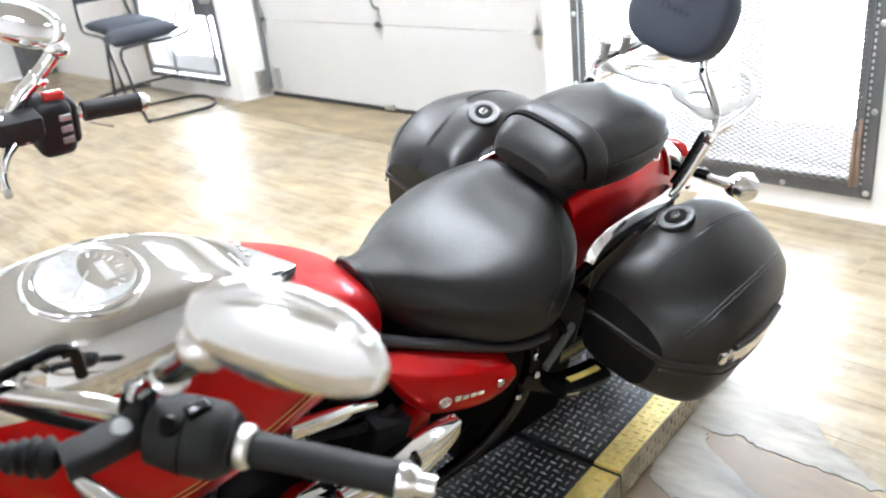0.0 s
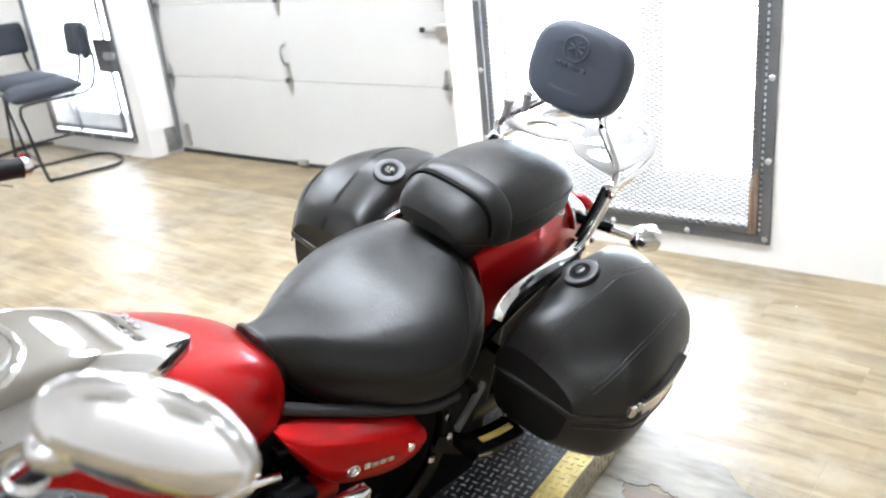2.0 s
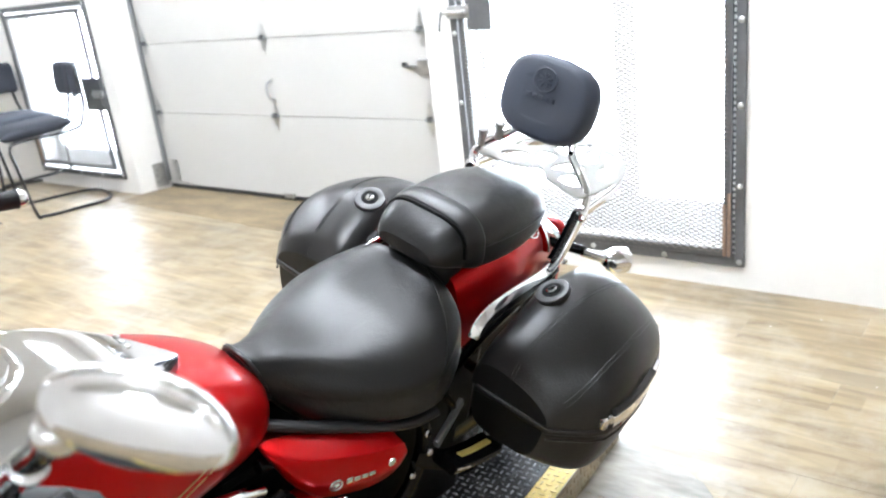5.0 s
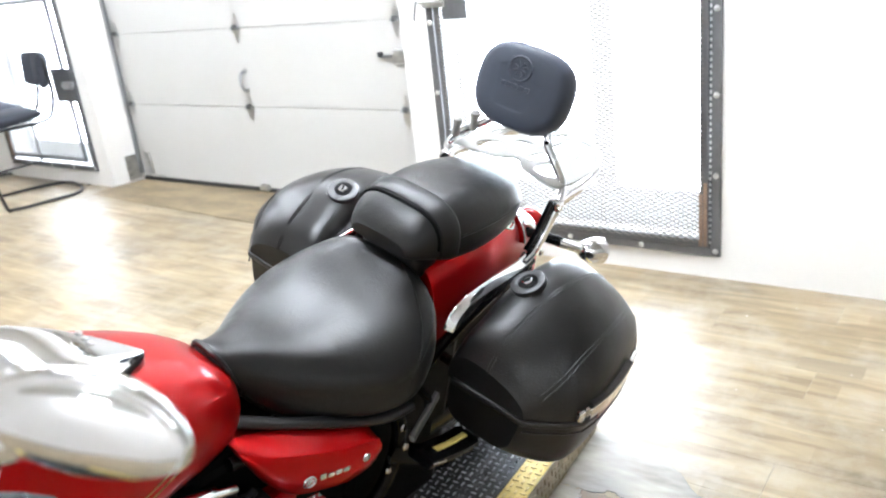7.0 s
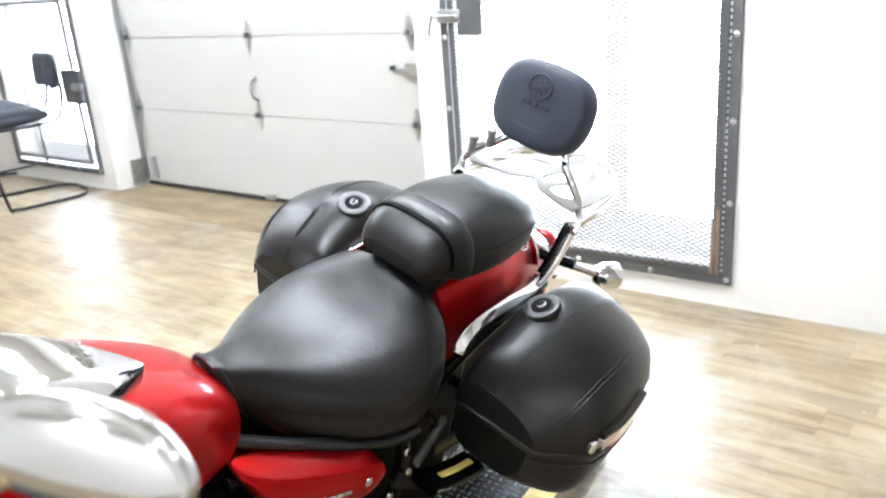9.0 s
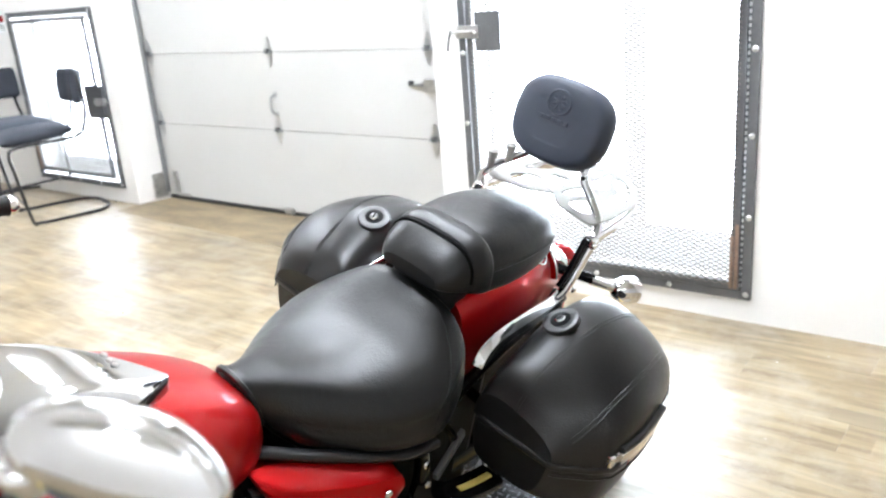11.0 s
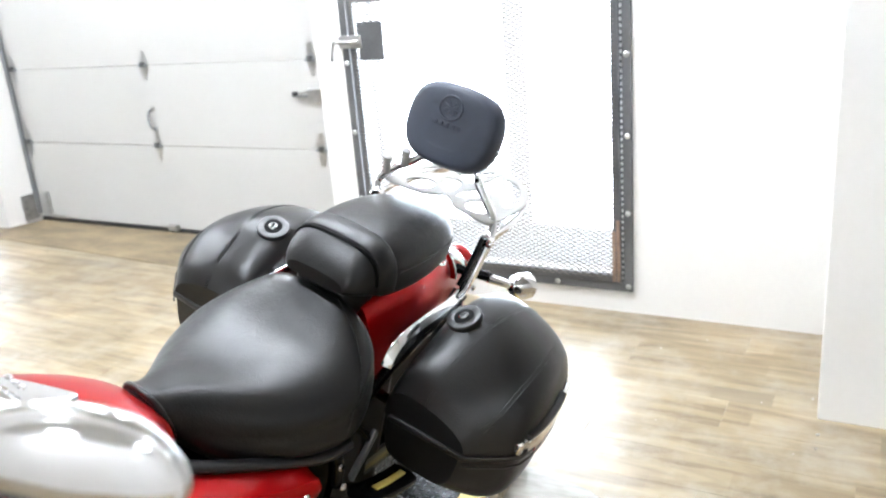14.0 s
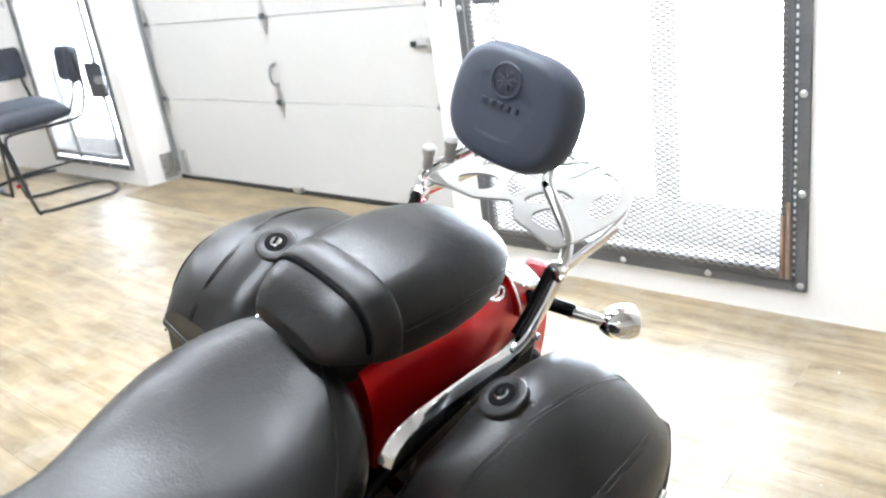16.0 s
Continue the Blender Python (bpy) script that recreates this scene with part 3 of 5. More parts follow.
# ---- lift platform ----
def tread(bm, x0, x1, y0, y1, z, step=0.0235, keep=None):
    """Raised lozenges in alternating directions."""
    i = 0
    x = x0 + step / 2
    while x < x1:
        j = 0
        y = y0 + step / 2
        while y < y1:
            a = radians(90 if (i + j) % 2 else 0)
            c, s = math.cos(a), math.sin(a)
            L, B, Hh = 0.0110, 0.0028, 0.0034
            ring = [(-L, 0), (-L * 0.5, B), (L * 0.5, B), (L, 0), (L * 0.5, -B), (-L * 0.5, -B)]
            low = [bm.verts.new((x + c * p - s * q, y + s * p + c * q, z)) for p, q in ring]
            top = [bm.verts.new((x + (c * p - s * q) * 0.70, y + (s * p + c * q) * 0.70, z + Hh)) for p, q in ring]
            bm.faces.new(top)
            for k in range(6):
                bm.faces.new((low[k], low[(k + 1) % 6], top[(k + 1) % 6], top[k]))
            y += step
            j += 1
        x += step
        i += 1


PY0, PY1 = 0.0, 0.725


def platform():
    p = thing("lift_platform", "low steel lift platform with black and yellow tread plate", "platform", pose(2.10, 1.851, 0, 0, 0, 3.58))
    for x0, x1, PZ in ((-2.94, -0.673, 0.077), (-0.663, 0.0, 0.085)):
        deck = part("deck", box(x0, x1, PY0 + 0.076, PY1 - 0.076, PZ - 0.012, PZ, bevel=0.002), M_PLATE, p, "black diamond tread plate")
        bm = bmesh.new()
        tread(bm, x0 + 0.004, x1 - 0.004, PY0 + 0.082, PY1 - 0.086, PZ - 0.0004)
        lugs = part("tread_relief", bm, M_LUG, deck, sharp=20)
        lugs["kind"] = "stuff"
        for a, b in ((PY0, PY0 + 0.075), (PY1 - 0.075, PY1)):
            band = part("edge_band", box(x0, x1, a, b, PZ - 0.012, PZ, bevel=0.002), M_YELLOW, p, "yellow painted tread edge")
            bm = bmesh.new()
            tread(bm, x0 + 0.004, x1 - 0.004, a + 0.002, b - 0.004, PZ - 0.0004)
            lugs = part("tread_relief", bm, M_LUGY, band, sharp=20)
            lugs["kind"] = "stuff"
        for y, s in ((PY0, -1), (PY1, 1)):
            part("skirt", box(x0, x1, min(y, y + s * 0.004), max(y, y + s * 0.004), 0.003, PZ - 0.001), M_SKIRT, p, "bare tread plate side")
            bm = bmesh.new()
            tread(bm, x0 + 0.006, x1 - 0.006, 0.006, PZ - 0.004, 0.0)
            rot = Matrix(((1, 0, 0, 0), (0, 0, s, y + s * 0.0038), (0, 1, 0, 0), (0, 0, 0, 1)))
            bmesh.ops.transform(bm, matrix=rot, verts=bm.verts[:])
            lugs = part("side_relief", bm, M_SKIRT, p, sharp=20)
            lugs["kind"] = "stuff"
        part("underframe", box(x0 + 0.02, x1 - 0.02, PY0 + 0.03, PY1 - 0.03, 0.0, PZ - 0.0125), M_STEEL, p)
    return p


# ---- the motorcycle: u to the rear, v to its right, w up, on its side stand ----
BIKE_M = pose(-0.1001, 2.3519, 0.1337, 16.679, 1.379, -5.523)


def section_loft(stations, fn, name, material, parent, label="", sharp=60):
    bm = bmesh.new()
    add_loft(bm, [fn(u) for u in stations])
    return part(name, bm, material, parent, label, sharp)


def spread(a, b, n, ends=1.0):
    """Stations from a to b, closer together at the ends."""
    return [a + (b - a) * (0.5 - 0.5 * math.cos(math.pi * k / (n - 1))) for k in range(n)]


def rider_seat(bike):
    us = [0.985, 1.0, 1.04, 1.1, 1.18, 1.26, 1.34, 1.42, 1.47, 1.495]
    hw = [0.050, 0.057, 0.074, 0.113, 0.177, 0.224, 0.244, 0.216, 0.178, 0.150]
    top = [0.766, 0.762, 0.751, 0.744, 0.735, 0.739, 0.753, 0.786, 0.808, 0.798]
    low = [0.670, 0.655, 0.618, 0.588, 0.576, 0.570, 0.583, 0.620, 0.638, 0.680]

    def ring(u):
        h, t, b = curve(u, us, hw), curve(u, us, top), curve(u, us, low)
        end = min(1.0, max(0.0, (u - 0.98) / 0.03), max(0.0, (1.505 - u) / 0.04)) ** 0.5
        mid = b + (t - b) * 0.20
        out = []
        skirt = min(1.0, max(0.0, (u - 1.03) / 0.08), max(0.0, (1.47 - u) / 0.05))
        for k in range(80):
            a = 2 * math.pi * k / 80
            c, s = math.cos(a), math.sin(a)
            v = h * power(c, 0.74 if s >= 0 else 0.62) * (0.75 + 0.25 * end)
            # shallow groove between the cushion and its skirt
            v *= 1 - skirt * (0.034 * math.exp(-((s - 0.24) / 0.085) ** 2) - 0.012 * math.exp(-((s - 0.50) / 0.12) ** 2))
            if s >= 0:
                w = mid + (t - mid) * power(s, 0.85) * (0.55 + 0.45 * end)
                dish = 0.008 * math.exp(-((u - 1.26) / 0.13) ** 2) * math.exp(-(v / 0.12) ** 2)
                w -= dish
            else:
                w = mid + (mid - b) * power(s, 0.7)
                v *= 1 - 0.10 * abs(s)
            out.append((u + max(0.0, (1.10 - u) / 0.115) * 0.42 * (t - w), v, w))
        return out

    seat = section_loft(spread(0.985, 1.495, 34), ring, "rider_seat", M_VINYL, bike, "worn black vinyl rider seat", 75)

    # welt along the nose edge and the side seam
    rim = [ring(1.004)[k] for k in range(-6, 47, 2)]
    part("nose_welt", tube([(u - 0.002, v * 1.02, w + 0.001) for u, v, w in rim], 0.007, 8, 2), M_VINYL, seat)
    pts = []
    for u, k in ((1.462, 11.5), (1.447, 12.6), (1.427, 14.0), (1.400, 15.6), (1.368, 17.0), (1.342, 18.4), (1.318, 19.6)):
        r = ring(u)
        k *= 2
        f = k - int(k)
        q = [r[int(k)][n] * (1 - f) + r[int(k) + 1][n] * f for n in range(3)]
        pts.append((q[0], q[1] * 1.003, q[2] + 0.0012))
    part("seam", tube(pts, 0.0016, 6, 5), M_VINYL, seat)
    part("seat_joint", box(1.475, 1.58, -0.085, 0.085, 0.74, 0.825, bevel=0.03, seg=4), M_VINYL, seat)
    part("seat_base", strip([(0.996, -0.095, 0.645), (1.068, -0.130, 0.622), (1.131, -0.158, 0.605), (1.214, -0.195, 0.585), (1.284, -0.220, 0.573), (1.35, -0.228, 0.574)], 0.028, 0.020, 0.009, up=(0, 0, 1)), M_TUBE, seat, "black plastic seat base edge")
    return seat


def pillion(bike):
    us = [1.435, 1.45, 1.49, 1.56, 1.65, 1.75, 1.82, 1.86, 1.875]
    hw = [0.078, 0.097, 0.117, 0.131, 0.137, 0.127, 0.102, 0.07, 0.045]
    top = [0.862, 0.885, 0.918, 0.938, 0.945, 0.938, 0.918, 0.892, 0.87]
    low = [0.832, 0.826, 0.815, 0.798, 0.798, 0.808, 0.818, 0.826, 0.832]

    def ring(u, grow=0.0, u_shift=0.0):
        h, t, b = curve(u, us, hw) + grow, curve(u, us, top) + grow, curve(u, us, low)
        mid = b + (t - b) * 0.35
        out = []
        for k in range(36):
            a = 2 * math.pi * k / 36
            c, s = math.cos(a), math.sin(a)
            w = mid + (t - mid) * power(s, 0.8) if s >= 0 else mid + (mid - b) * power(s, 0.5)
            out.append((u + u_shift, h * power(c, 0.6) - 0.011, w))
        return out

    pad = section_loft(spread(1.435, 1.875, 30), ring, "pillion_seat", M_VINYL, bike, "black vinyl pillion seat", 75)
    bm = bmesh.new()
    add_loft(bm, [ring(1.503, -0.002), ring(1.504, 0.0030), ring(1.507, 0.0042), ring(1.526, 0.0044), ring(1.550, 0.0036), ring(1.556, 0.0012), ring(1.559, -0.002)])
    part("strap", bm, M_VINYL, pad, "black grab strap over the pillion seat", 50)
    # black tube along the strap's front edge
    bm = bmesh.new()
    add_sweep(bm, ring(1.4985, 0.0006)[0:19], circle(0.0042, 8), (1, 0, 0))
    part("strap_front_line", bm, M_MATT, pad)
    for s in (-1, 1):
        part("side_piping", tube([ring(u, 0.0005)[1 if s > 0 else 17] for u in (1.56, 1.62, 1.68, 1.74, 1.80, 1.85)], 0.003, 6, 4), M_VINYL, pad)
    return pad


def backrest(bike):
    """Thick rounded pad, tilted back, with a pressed emblem."""
    m = Matrix.Translation((1.928, 0.010, 1.092)) @ pose(0, 0, 0, 0, 14, 0)
    bm = bmesh.new()
    rings = []
    N = 44

    def outline(a, k):
        c, s = math.cos(a), math.sin(a)
        y = 0.134 * power(c, 0.62)
        z = 0.104 * power(s, 0.66)
        y *= 1 - 0.10 * (z / 0.104 < 0) * (z / 0.104) ** 2 - 0.06 * (z > 0) * (z / 0.104) ** 2
        return y * k, z * k

    prof = [(-0.034, 0.55), (-0.0335, 0.82), (-0.030, 0.905), (-0.0235, 0.945), (-0.014, 0.968), (-0.004, 0.995), (0.006, 1.0), (0.02, 0.985), (0.03, 0.94), (0.034, 0.86)]
    for x, k in prof:
        rings.append([(x + 0.012 * (outline(a, k)[0] / 0.14) ** 2, *outline(a, k)) for a in [2 * math.pi * j / N for j in range(N)]])
    add_loft(bm, rings)
    bmesh.ops.transform(bm, matrix=m, verts=bm.verts[:])
    pad = part("backrest_pad", bm, M_BACK, bike, "charcoal vinyl backrest pad with a pressed emblem", 70)
    x = -0.0345
    bm = bmesh.new()
    add_sweep(bm, [(x, 0.032 * math.cos(a), 0.045 + 0.029 * math.sin(a)) for a in [2 * math.pi * k / 36 for k in range(36)]], circle(0.0030, 8), (1, 0, 0), True)
    for k in range(4):
        a = radians(22 + 45 * k)
        add_sweep(bm, [(x, -0.020 * math.cos(a), 0.045 - 0.018 * math.sin(a)), (x, 0.020 * math.cos(a), 0.045 + 0.018 * math.sin(a))], circle(0.0030, 8), (1, 0, 0))
    for k in range(5):
        add_box(bm, x - 0.0022, x + 0.002, -0.042 + 0.0172 * k, -0.028 + 0.0172 * k, -0.003, 0.008, bevel=0.0015)
    bmesh.ops.transform(bm, matrix=m, verts=bm.verts[:])
    part("pressed_emblem", bm, M_BACK, pad, "round emblem and bars pressed into the vinyl")
    return pad


def saddlebag(bike, s):
    """Hard case covered in leatherette. s: -1 on the bike's left, 1 on its right."""
    u0, u1 = 1.485, 1.961
    us = [1.485, 1.511, 1.571, 1.647, 1.737, 1.832, 1.909, 1.961]
    vout = [0.424, 0.451, 0.509, 0.519, 0.509, 0.485, 0.449, 0.411]
    vin = 0.215 if s < 0 else 0.183
    seam = [0.573, 0.572, 0.577, 0.588, 0.593, 0.601, 0.613, 0.628]
    crown = [0.650, 0.703, 0.755, 0.802, 0.815, 0.791, 0.728, 0.646]

    def lid_ring(u):
        vo, b, t = curve(u, us, vout), curve(u, us, seam), curve(u, us, crown)
        if s > 0:
            t -= 0.014 * math.sin(math.pi * (u - u0) / (u1 - u0))
        out = []
        N = 34
        for k in range(N + 1):
            a = math.pi * k / N
            c, sn = math.cos(a), math.sin(a)
            f = 0.5 - 0.5 * power(c, 0.60)
            v = vin + (vo - vin) * f
            w = b + (t - b) * power(sn, 0.55 if f > 0.5 or s < 0 else 0.45) * (1 - 0.444 * f ** 2.2)
            out.append((u, s * v, w))
        return out

    def tray_ring(u, grow=0.0):
        vo, b = curve(u, us, vout) - 0.006, curve(u, us, seam) - 0.004
        e = (u - u0) / (u1 - u0)
        low = 0.397 + 0.07 * abs(2 * e - 1) ** 3 + 0.02 * e
        out = []
        N = 30
        for k in range(N + 1):
            a = math.pi * k / N
            c, sn = math.cos(a), math.sin(a)
            f = 0.5 - 0.5 * power(c, 0.5)
            d = power(sn, 0.42)
            vlow = vo - 0.015 * d * f
            out.append((u, s * (vin + 0.01 + (vlow - vin - 0.01) * f), b - (b - low) * d))
        return out

    st = spread(u0, u1, 36)
    bag = section_loft(st, tray_ring, "saddlebag", M_BAG, bike, "black leatherette hard saddlebag", 60)
    lid = section_loft(st, lid_ring, "lid", M_BAG, bag, "black leatherette saddlebag lid", 60)
    # welt along the joint
    def rim(k, drop=0.0):
        return [(u, lid_ring(u)[k][1] * 1.004, curve(u, us, seam) + drop) for u in spread(u0, u1, 18)]
    bm = bmesh.new()
    add_sweep(bm, [(u0 - 0.004, s * (vin + 0.02), curve(u0, us, seam)), *rim(-1), (u1 + 0.004, s * (vin + 0.02), curve(u1, us, seam))], rounded_rect(0.009, 0.016, 0.004, 3), (0, 0, 1))
    part("lid_welt", bm, M_BAG, bag)
    bm = bmesh.new()
    add_sweep(bm, [(u, v * 1.003, w - 0.022) for u, v, w in rim(-1)], circle(0.0025, 6), (0, 0, 1))
    part("lower_piping", bm, M_BAG, bag)
    # double-stitched seams over the lid: each a pair of low ridges
    def on_lid(u, v):
        r = lid_ring(u)
        for p, q in zip(r[6:], r[7:]):
            if abs(p[1]) <= v <= abs(q[1]):
                f = (v - abs(p[1])) / max(1e-6, abs(q[1]) - abs(p[1]))
                return Vector((u, s * v, p[2] + (q[2] - p[2]) * f))
        return Vector(r[-1])

    for row in (((1.486, 0.316), (1.497, 0.317), (1.533, 0.322), (1.587, 0.331), (1.66, 0.344), (1.72, 0.350), (1.80, 0.352), (1.88, 0.348), (1.955, 0.335)),
                ((1.515, 0.440), (1.551, 0.458), (1.609, 0.467), (1.70, 0.466), (1.80, 0.450), (1.90, 0.415))):
        for off in (-0.0035, 0.0035):
            pts = [on_lid(u, v + off) + Vector((0, 0, 0.0009)) for u, v in row]
            if row[0][0] < 1.49:
                pts = [Vector((u0 - 0.001, s * (0.316 + off), w)) for w in (0.578, 0.605, 0.625)] + pts
            part("piping", tube(pts, 0.0011, 6, 5), M_BAG, lid)
    # lock boss, flush with the lid under it
    lu, lv = (1.643, 0.280) if s < 0 else (1.648, 0.262)
    lock = on_lid(lu, lv)
    lock_n = (on_lid(lu + 0.03, lv) - on_lid(lu - 0.03, lv)).cross(on_lid(lu, lv + 0.03) - on_lid(lu, lv - 0.03)).normalized()
    lock_n = lock_n if lock_n.z > 0 else -lock_n
    lock += lock_n * 0.005
    part("lock_pad", lathe(lock, lock_n, [(0.041, -0.012), (0.041, -0.002), (0.039, 0.0005), (0.026, 0.0018), (0.0235, 0.0008), (0.018, 0.0005)], 30), M_BAG, lid, "round black lock boss")
    part("lock_barrel", lathe(lock, lock_n, [(0.0115, 0), (0.0115, 0.004), (0.0095, 0.006), (0.004, 0.006)], 20), M_CHROME, lid, "chrome lock barrel")
    part("key_slot", box(-0.003, 0.003, -0.008, 0.008, 0.0058, 0.0068, m=Matrix.Translation(lock) @ lock_n.to_track_quat("Z", "Y").to_matrix().to_4x4()), M_BLACK, lid)
    part("lock_recess", lathe(lock + lock_n * 0.0012, lock_n, [(0.0225, 0), (0.0225, 0.0012), (0.0116, 0.0012)], 24), M_MATT, lid)
    # chrome latch rail with a red reflector on the outer side
    pts = [(u, s * (curve(u, us, vout) + (0.004 if s < 0 else -0.010)), w) for u, w in ((1.585, 0.606), (1.64, 0.612), (1.70, 0.618), (1.76, 0.624), (1.815, 0.630))]
    part("latch_rail", strip(pts, 0.014, 0.034, 0.005), M_CHROME, bag, "chrome latch rail")
    pts = [(u + 0.004, v - s * 0.004, w + 0.020) for u, v, w in pts[:-1]]
    part("latch_housing", strip(pts, 0.022, 0.015, 0.005), M_BAG, bag, "dark grey visor over the latch")
    pts = [(u, s * (curve(u, us, vout) + 0.002), w) for u, w in ((1.62, 0.585), (1.68, 0.592), (1.74, 0.598), (1.80, 0.604))]
    part("reflector", strip(pts, 0.010, 0.020, 0.003), M_REDLENS, bag, "red side reflector")
    part("latch_hook", box(1.560, 1.588, s * (0.510 if s < 0 else 0.480) - 0.008, s * (0.510 if s < 0 else 0.480) + 0.008, 0.590, 0.618, bevel=0.004), M_CHROME, bag, "bare metal latch hook")
    # stay to the frame
    part("bag_stay", tube([(1.55, s * 0.10, 0.56), (1.55, s * 0.22, 0.55)], 0.012, 8, 1), M_BLACK, bag)
    bag.location = (-0.02 if s > 0 else 0, 0.030 if s > 0 else 0, 0)
    part("bag_stay", tube([(1.85, s * 0.10, 0.58), (1.85, s * 0.22, 0.57)], 0.012, 8, 1), M_BLACK, bag)
    return bag


def sissy_bar(bike):
    sb = part("sissy_bar", tube([(1.962, -0.078, 1.045), (1.966, 0.0, 1.06), (1.962, 0.078, 1.045)], 0.009, 10, 5), M_CHROME, bike, "chrome sissy bar behind the pillion seat")
    for s in (-1, 1):
        tilt = (0, -s * 0.6, 0.8)
        pts = [(1.474, s * 0.206, 0.696), (1.484, s * 0.206, 0.718), (1.508, s * 0.205, 0.738), (1.550, s * 0.203, 0.749), (1.62, s * 0.197, 0.750), (1.70, s * 0.186, 0.742), (1.77, s * 0.176, 0.736), (1.806, s * 0.171, 0.740)]
        if s > 0:
            pts = [(u, v, w - 0.045 * max(0.0, (1.75 - u) / 0.27)) for u, v, w in pts]
        plate = part("side_plate", strip(pts, 0.007, 0.025, 0.0025, up=tilt), M_CHROME, sb, "flat polished chrome side plate")
        part("backing_bar", strip([(u, v + s * 0.002, w - 0.016) for u, v, w in pts[1:]], 0.008, 0.026, 0.003, up=tilt), M_BLACK, plate, "black backing bar under the plate")
        # post that turns up from the plate, with a black pad on its inner side
        post = [(1.790, s * 0.171, 0.733), (1.826, s * 0.171, 0.748), (1.852, s * 0.173, 0.785), (1.872, s * 0.175, 0.825), (1.890, s * 0.176, 0.862)]
        part("post", strip(post, 0.020, 0.022, 0.005, up=(1, 0, 0)), M_CHROME, sb, "chrome post of the sissy bar")
        part("spacer_block", strip([(u - 0.017, v - s * 0.007, w + 0.008) for u, v, w in post[1:]], 0.016, 0.018, 0.004, up=(1, 0, 0)), M_BLACK, sb, "black rubber pad on the post")
        part("clamp", box(-0.013, 0.013, -0.015, 0.015, -0.014, 0.014, bevel=0.004, m=Matrix.Translation((1.886, s * 0.174, 0.862))), M_CHROME, sb)
        for u, w in ((1.838, 0.752), (1.880, 0.858)):
            part("clamp_bolt", disc((u, s * 0.1865, w), (0, s, 0), 0.008, 0.006, 12, 0.002), M_CHROME, sb)
        if s > 0:
            part("upright", tube([(1.888, 0.176, 0.86), (1.905, 0.188, 0.892), (1.905, 0.150, 0.935), (1.898, 0.095, 0.975), (1.905, 0.060, 1.005)], 0.0105, 12, 6, up=(1, 0, 0)), M_CHROME, sb, "chrome upright")
            for u, v, w in ((1.876, 0.150, 0.945), (1.886, 0.105, 0.975)):
                part("stud", lathe((u, v, w), (-0.1, -0.1, 1), [(0.010, -0.015), (0.010, 0.018), (0.013, 0.019), (0.013, 0.032), (0.008, 0.035)], 14), M_SATIN, sb)
        else:
            part("upright", tube([(1.888, s * 0.176, 0.855), (1.915, s * 0.166, 0.882), (1.932, s * 0.150, 0.908), (1.938, s * 0.118, 0.940), (1.940, s * 0.088, 0.975), (1.948, s * 0.076, 1.005), (1.960, s * 0.074, 1.05)], 0.0115, 12, 6, up=(1, 0, 0)), M_CHROME, sb, "chrome upright")
            part("upright_screw", disc((1.928, s * 0.089, 0.984), (-1, -0.3, 0.1), 0.006, 0.005, 10, 0.002), M_BLACK, sb)
    return sb


def luggage_rack(bike):
    """Cast plate with flame-shaped openings behind the backrest."""
    rk = thing_child("luggage_rack", bike, "pale silver luggage rack with curved openings")
    w = 0.90
    half = [(1.952, 0.0), (1.935, 0.022), (1.908, 0.050), (1.898, 0.095), (1.885, 0.150), (1.905, 0.166), (1.98, 0.170), (2.06, 0.166), (2.13, 0.148), (2.19, 0.110), (2.235, 0.055), (2.252, 0.0)]
    outer = half + [(u, -v) for u, v in reversed(half[1:-1])]

    def loop(points, n=4):
        return [(p.x, p.y) for p in smooth_path([(u, v, 0) for u, v in points], n, True)]

    holes = []
    for q in (-1, 1):
        holes.append([(1.926, q * 0.078), (1.950, q * 0.058), (1.985, q * 0.062), (2.002, q * 0.086), (1.985, q * 0.115), (1.950, q * 0.130), (1.925, q * 0.110)])
        holes.append([(2.020, q * 0.134), (2.075, q * 0.098), (2.118, q * 0.094), (2.150, q * 0.066), (2.200, q * 0.040), (2.192, q * 0.078), (2.150, q * 0.112), (2.100, q * 0.136), (2.05, q * 0.146)])
        holes.append([(1.972, q * 0.014), (2.020, q * 0.012), (2.062, q * 0.030), (2.056, q * 0.068), (2.020, q * 0.060), (1.990, q * 0.040)])
        holes.append([(2.085, q * 0.012), (2.150, q * 0.012), (2.215, q * 0.012), (2.170, q * 0.036), (2.115, q * 0.066), (2.090, q * 0.050)])
    bm = bmesh.new()
    edges = []
    for pts in [loop(outer)] + [loop(h) for h in holes]:
        vs = [bm.verts.new((u, v, w + 0.004)) for u, v in pts]
        edges += [bm.edges.new((vs[k], vs[(k + 1) % len(vs)])) for k in range(len(vs))]
    bmesh.ops.triangle_fill(bm, use_beauty=True, use_dissolve=False, edges=edges, normal=(0, 0, 1))
    ext = bmesh.ops.extrude_face_region(bm, geom=bm.faces[:])
    for v in ext["geom"]:
        if isinstance(v, bmesh.types.BMVert):
            v.co.z -= 0.005
    bmesh.ops.recalc_face_normals(bm, faces=bm.faces[:])
    part("rack_plate", bm, M_SATIN, rk, "pale silver pierced plate", 30)
    for q in (-1, 1):
        part("rack_stay", strip([(1.895, q * 0.176, 0.862), (1.96, q * 0.172, 0.868), (2.04, q * 0.164, 0.874), (2.12, q * 0.148, 0.880), (2.18, q * 0.118, 0.884)], 0.010, 0.022, 0.003), M_CHROME, rk)
    return rk


def thing_child(name, parent, label=""):
    ob = new(name)
    ob.parent = parent
    ob.empty_display_size = 0.05
    if label:
        tagged(ob, label)
    return ob


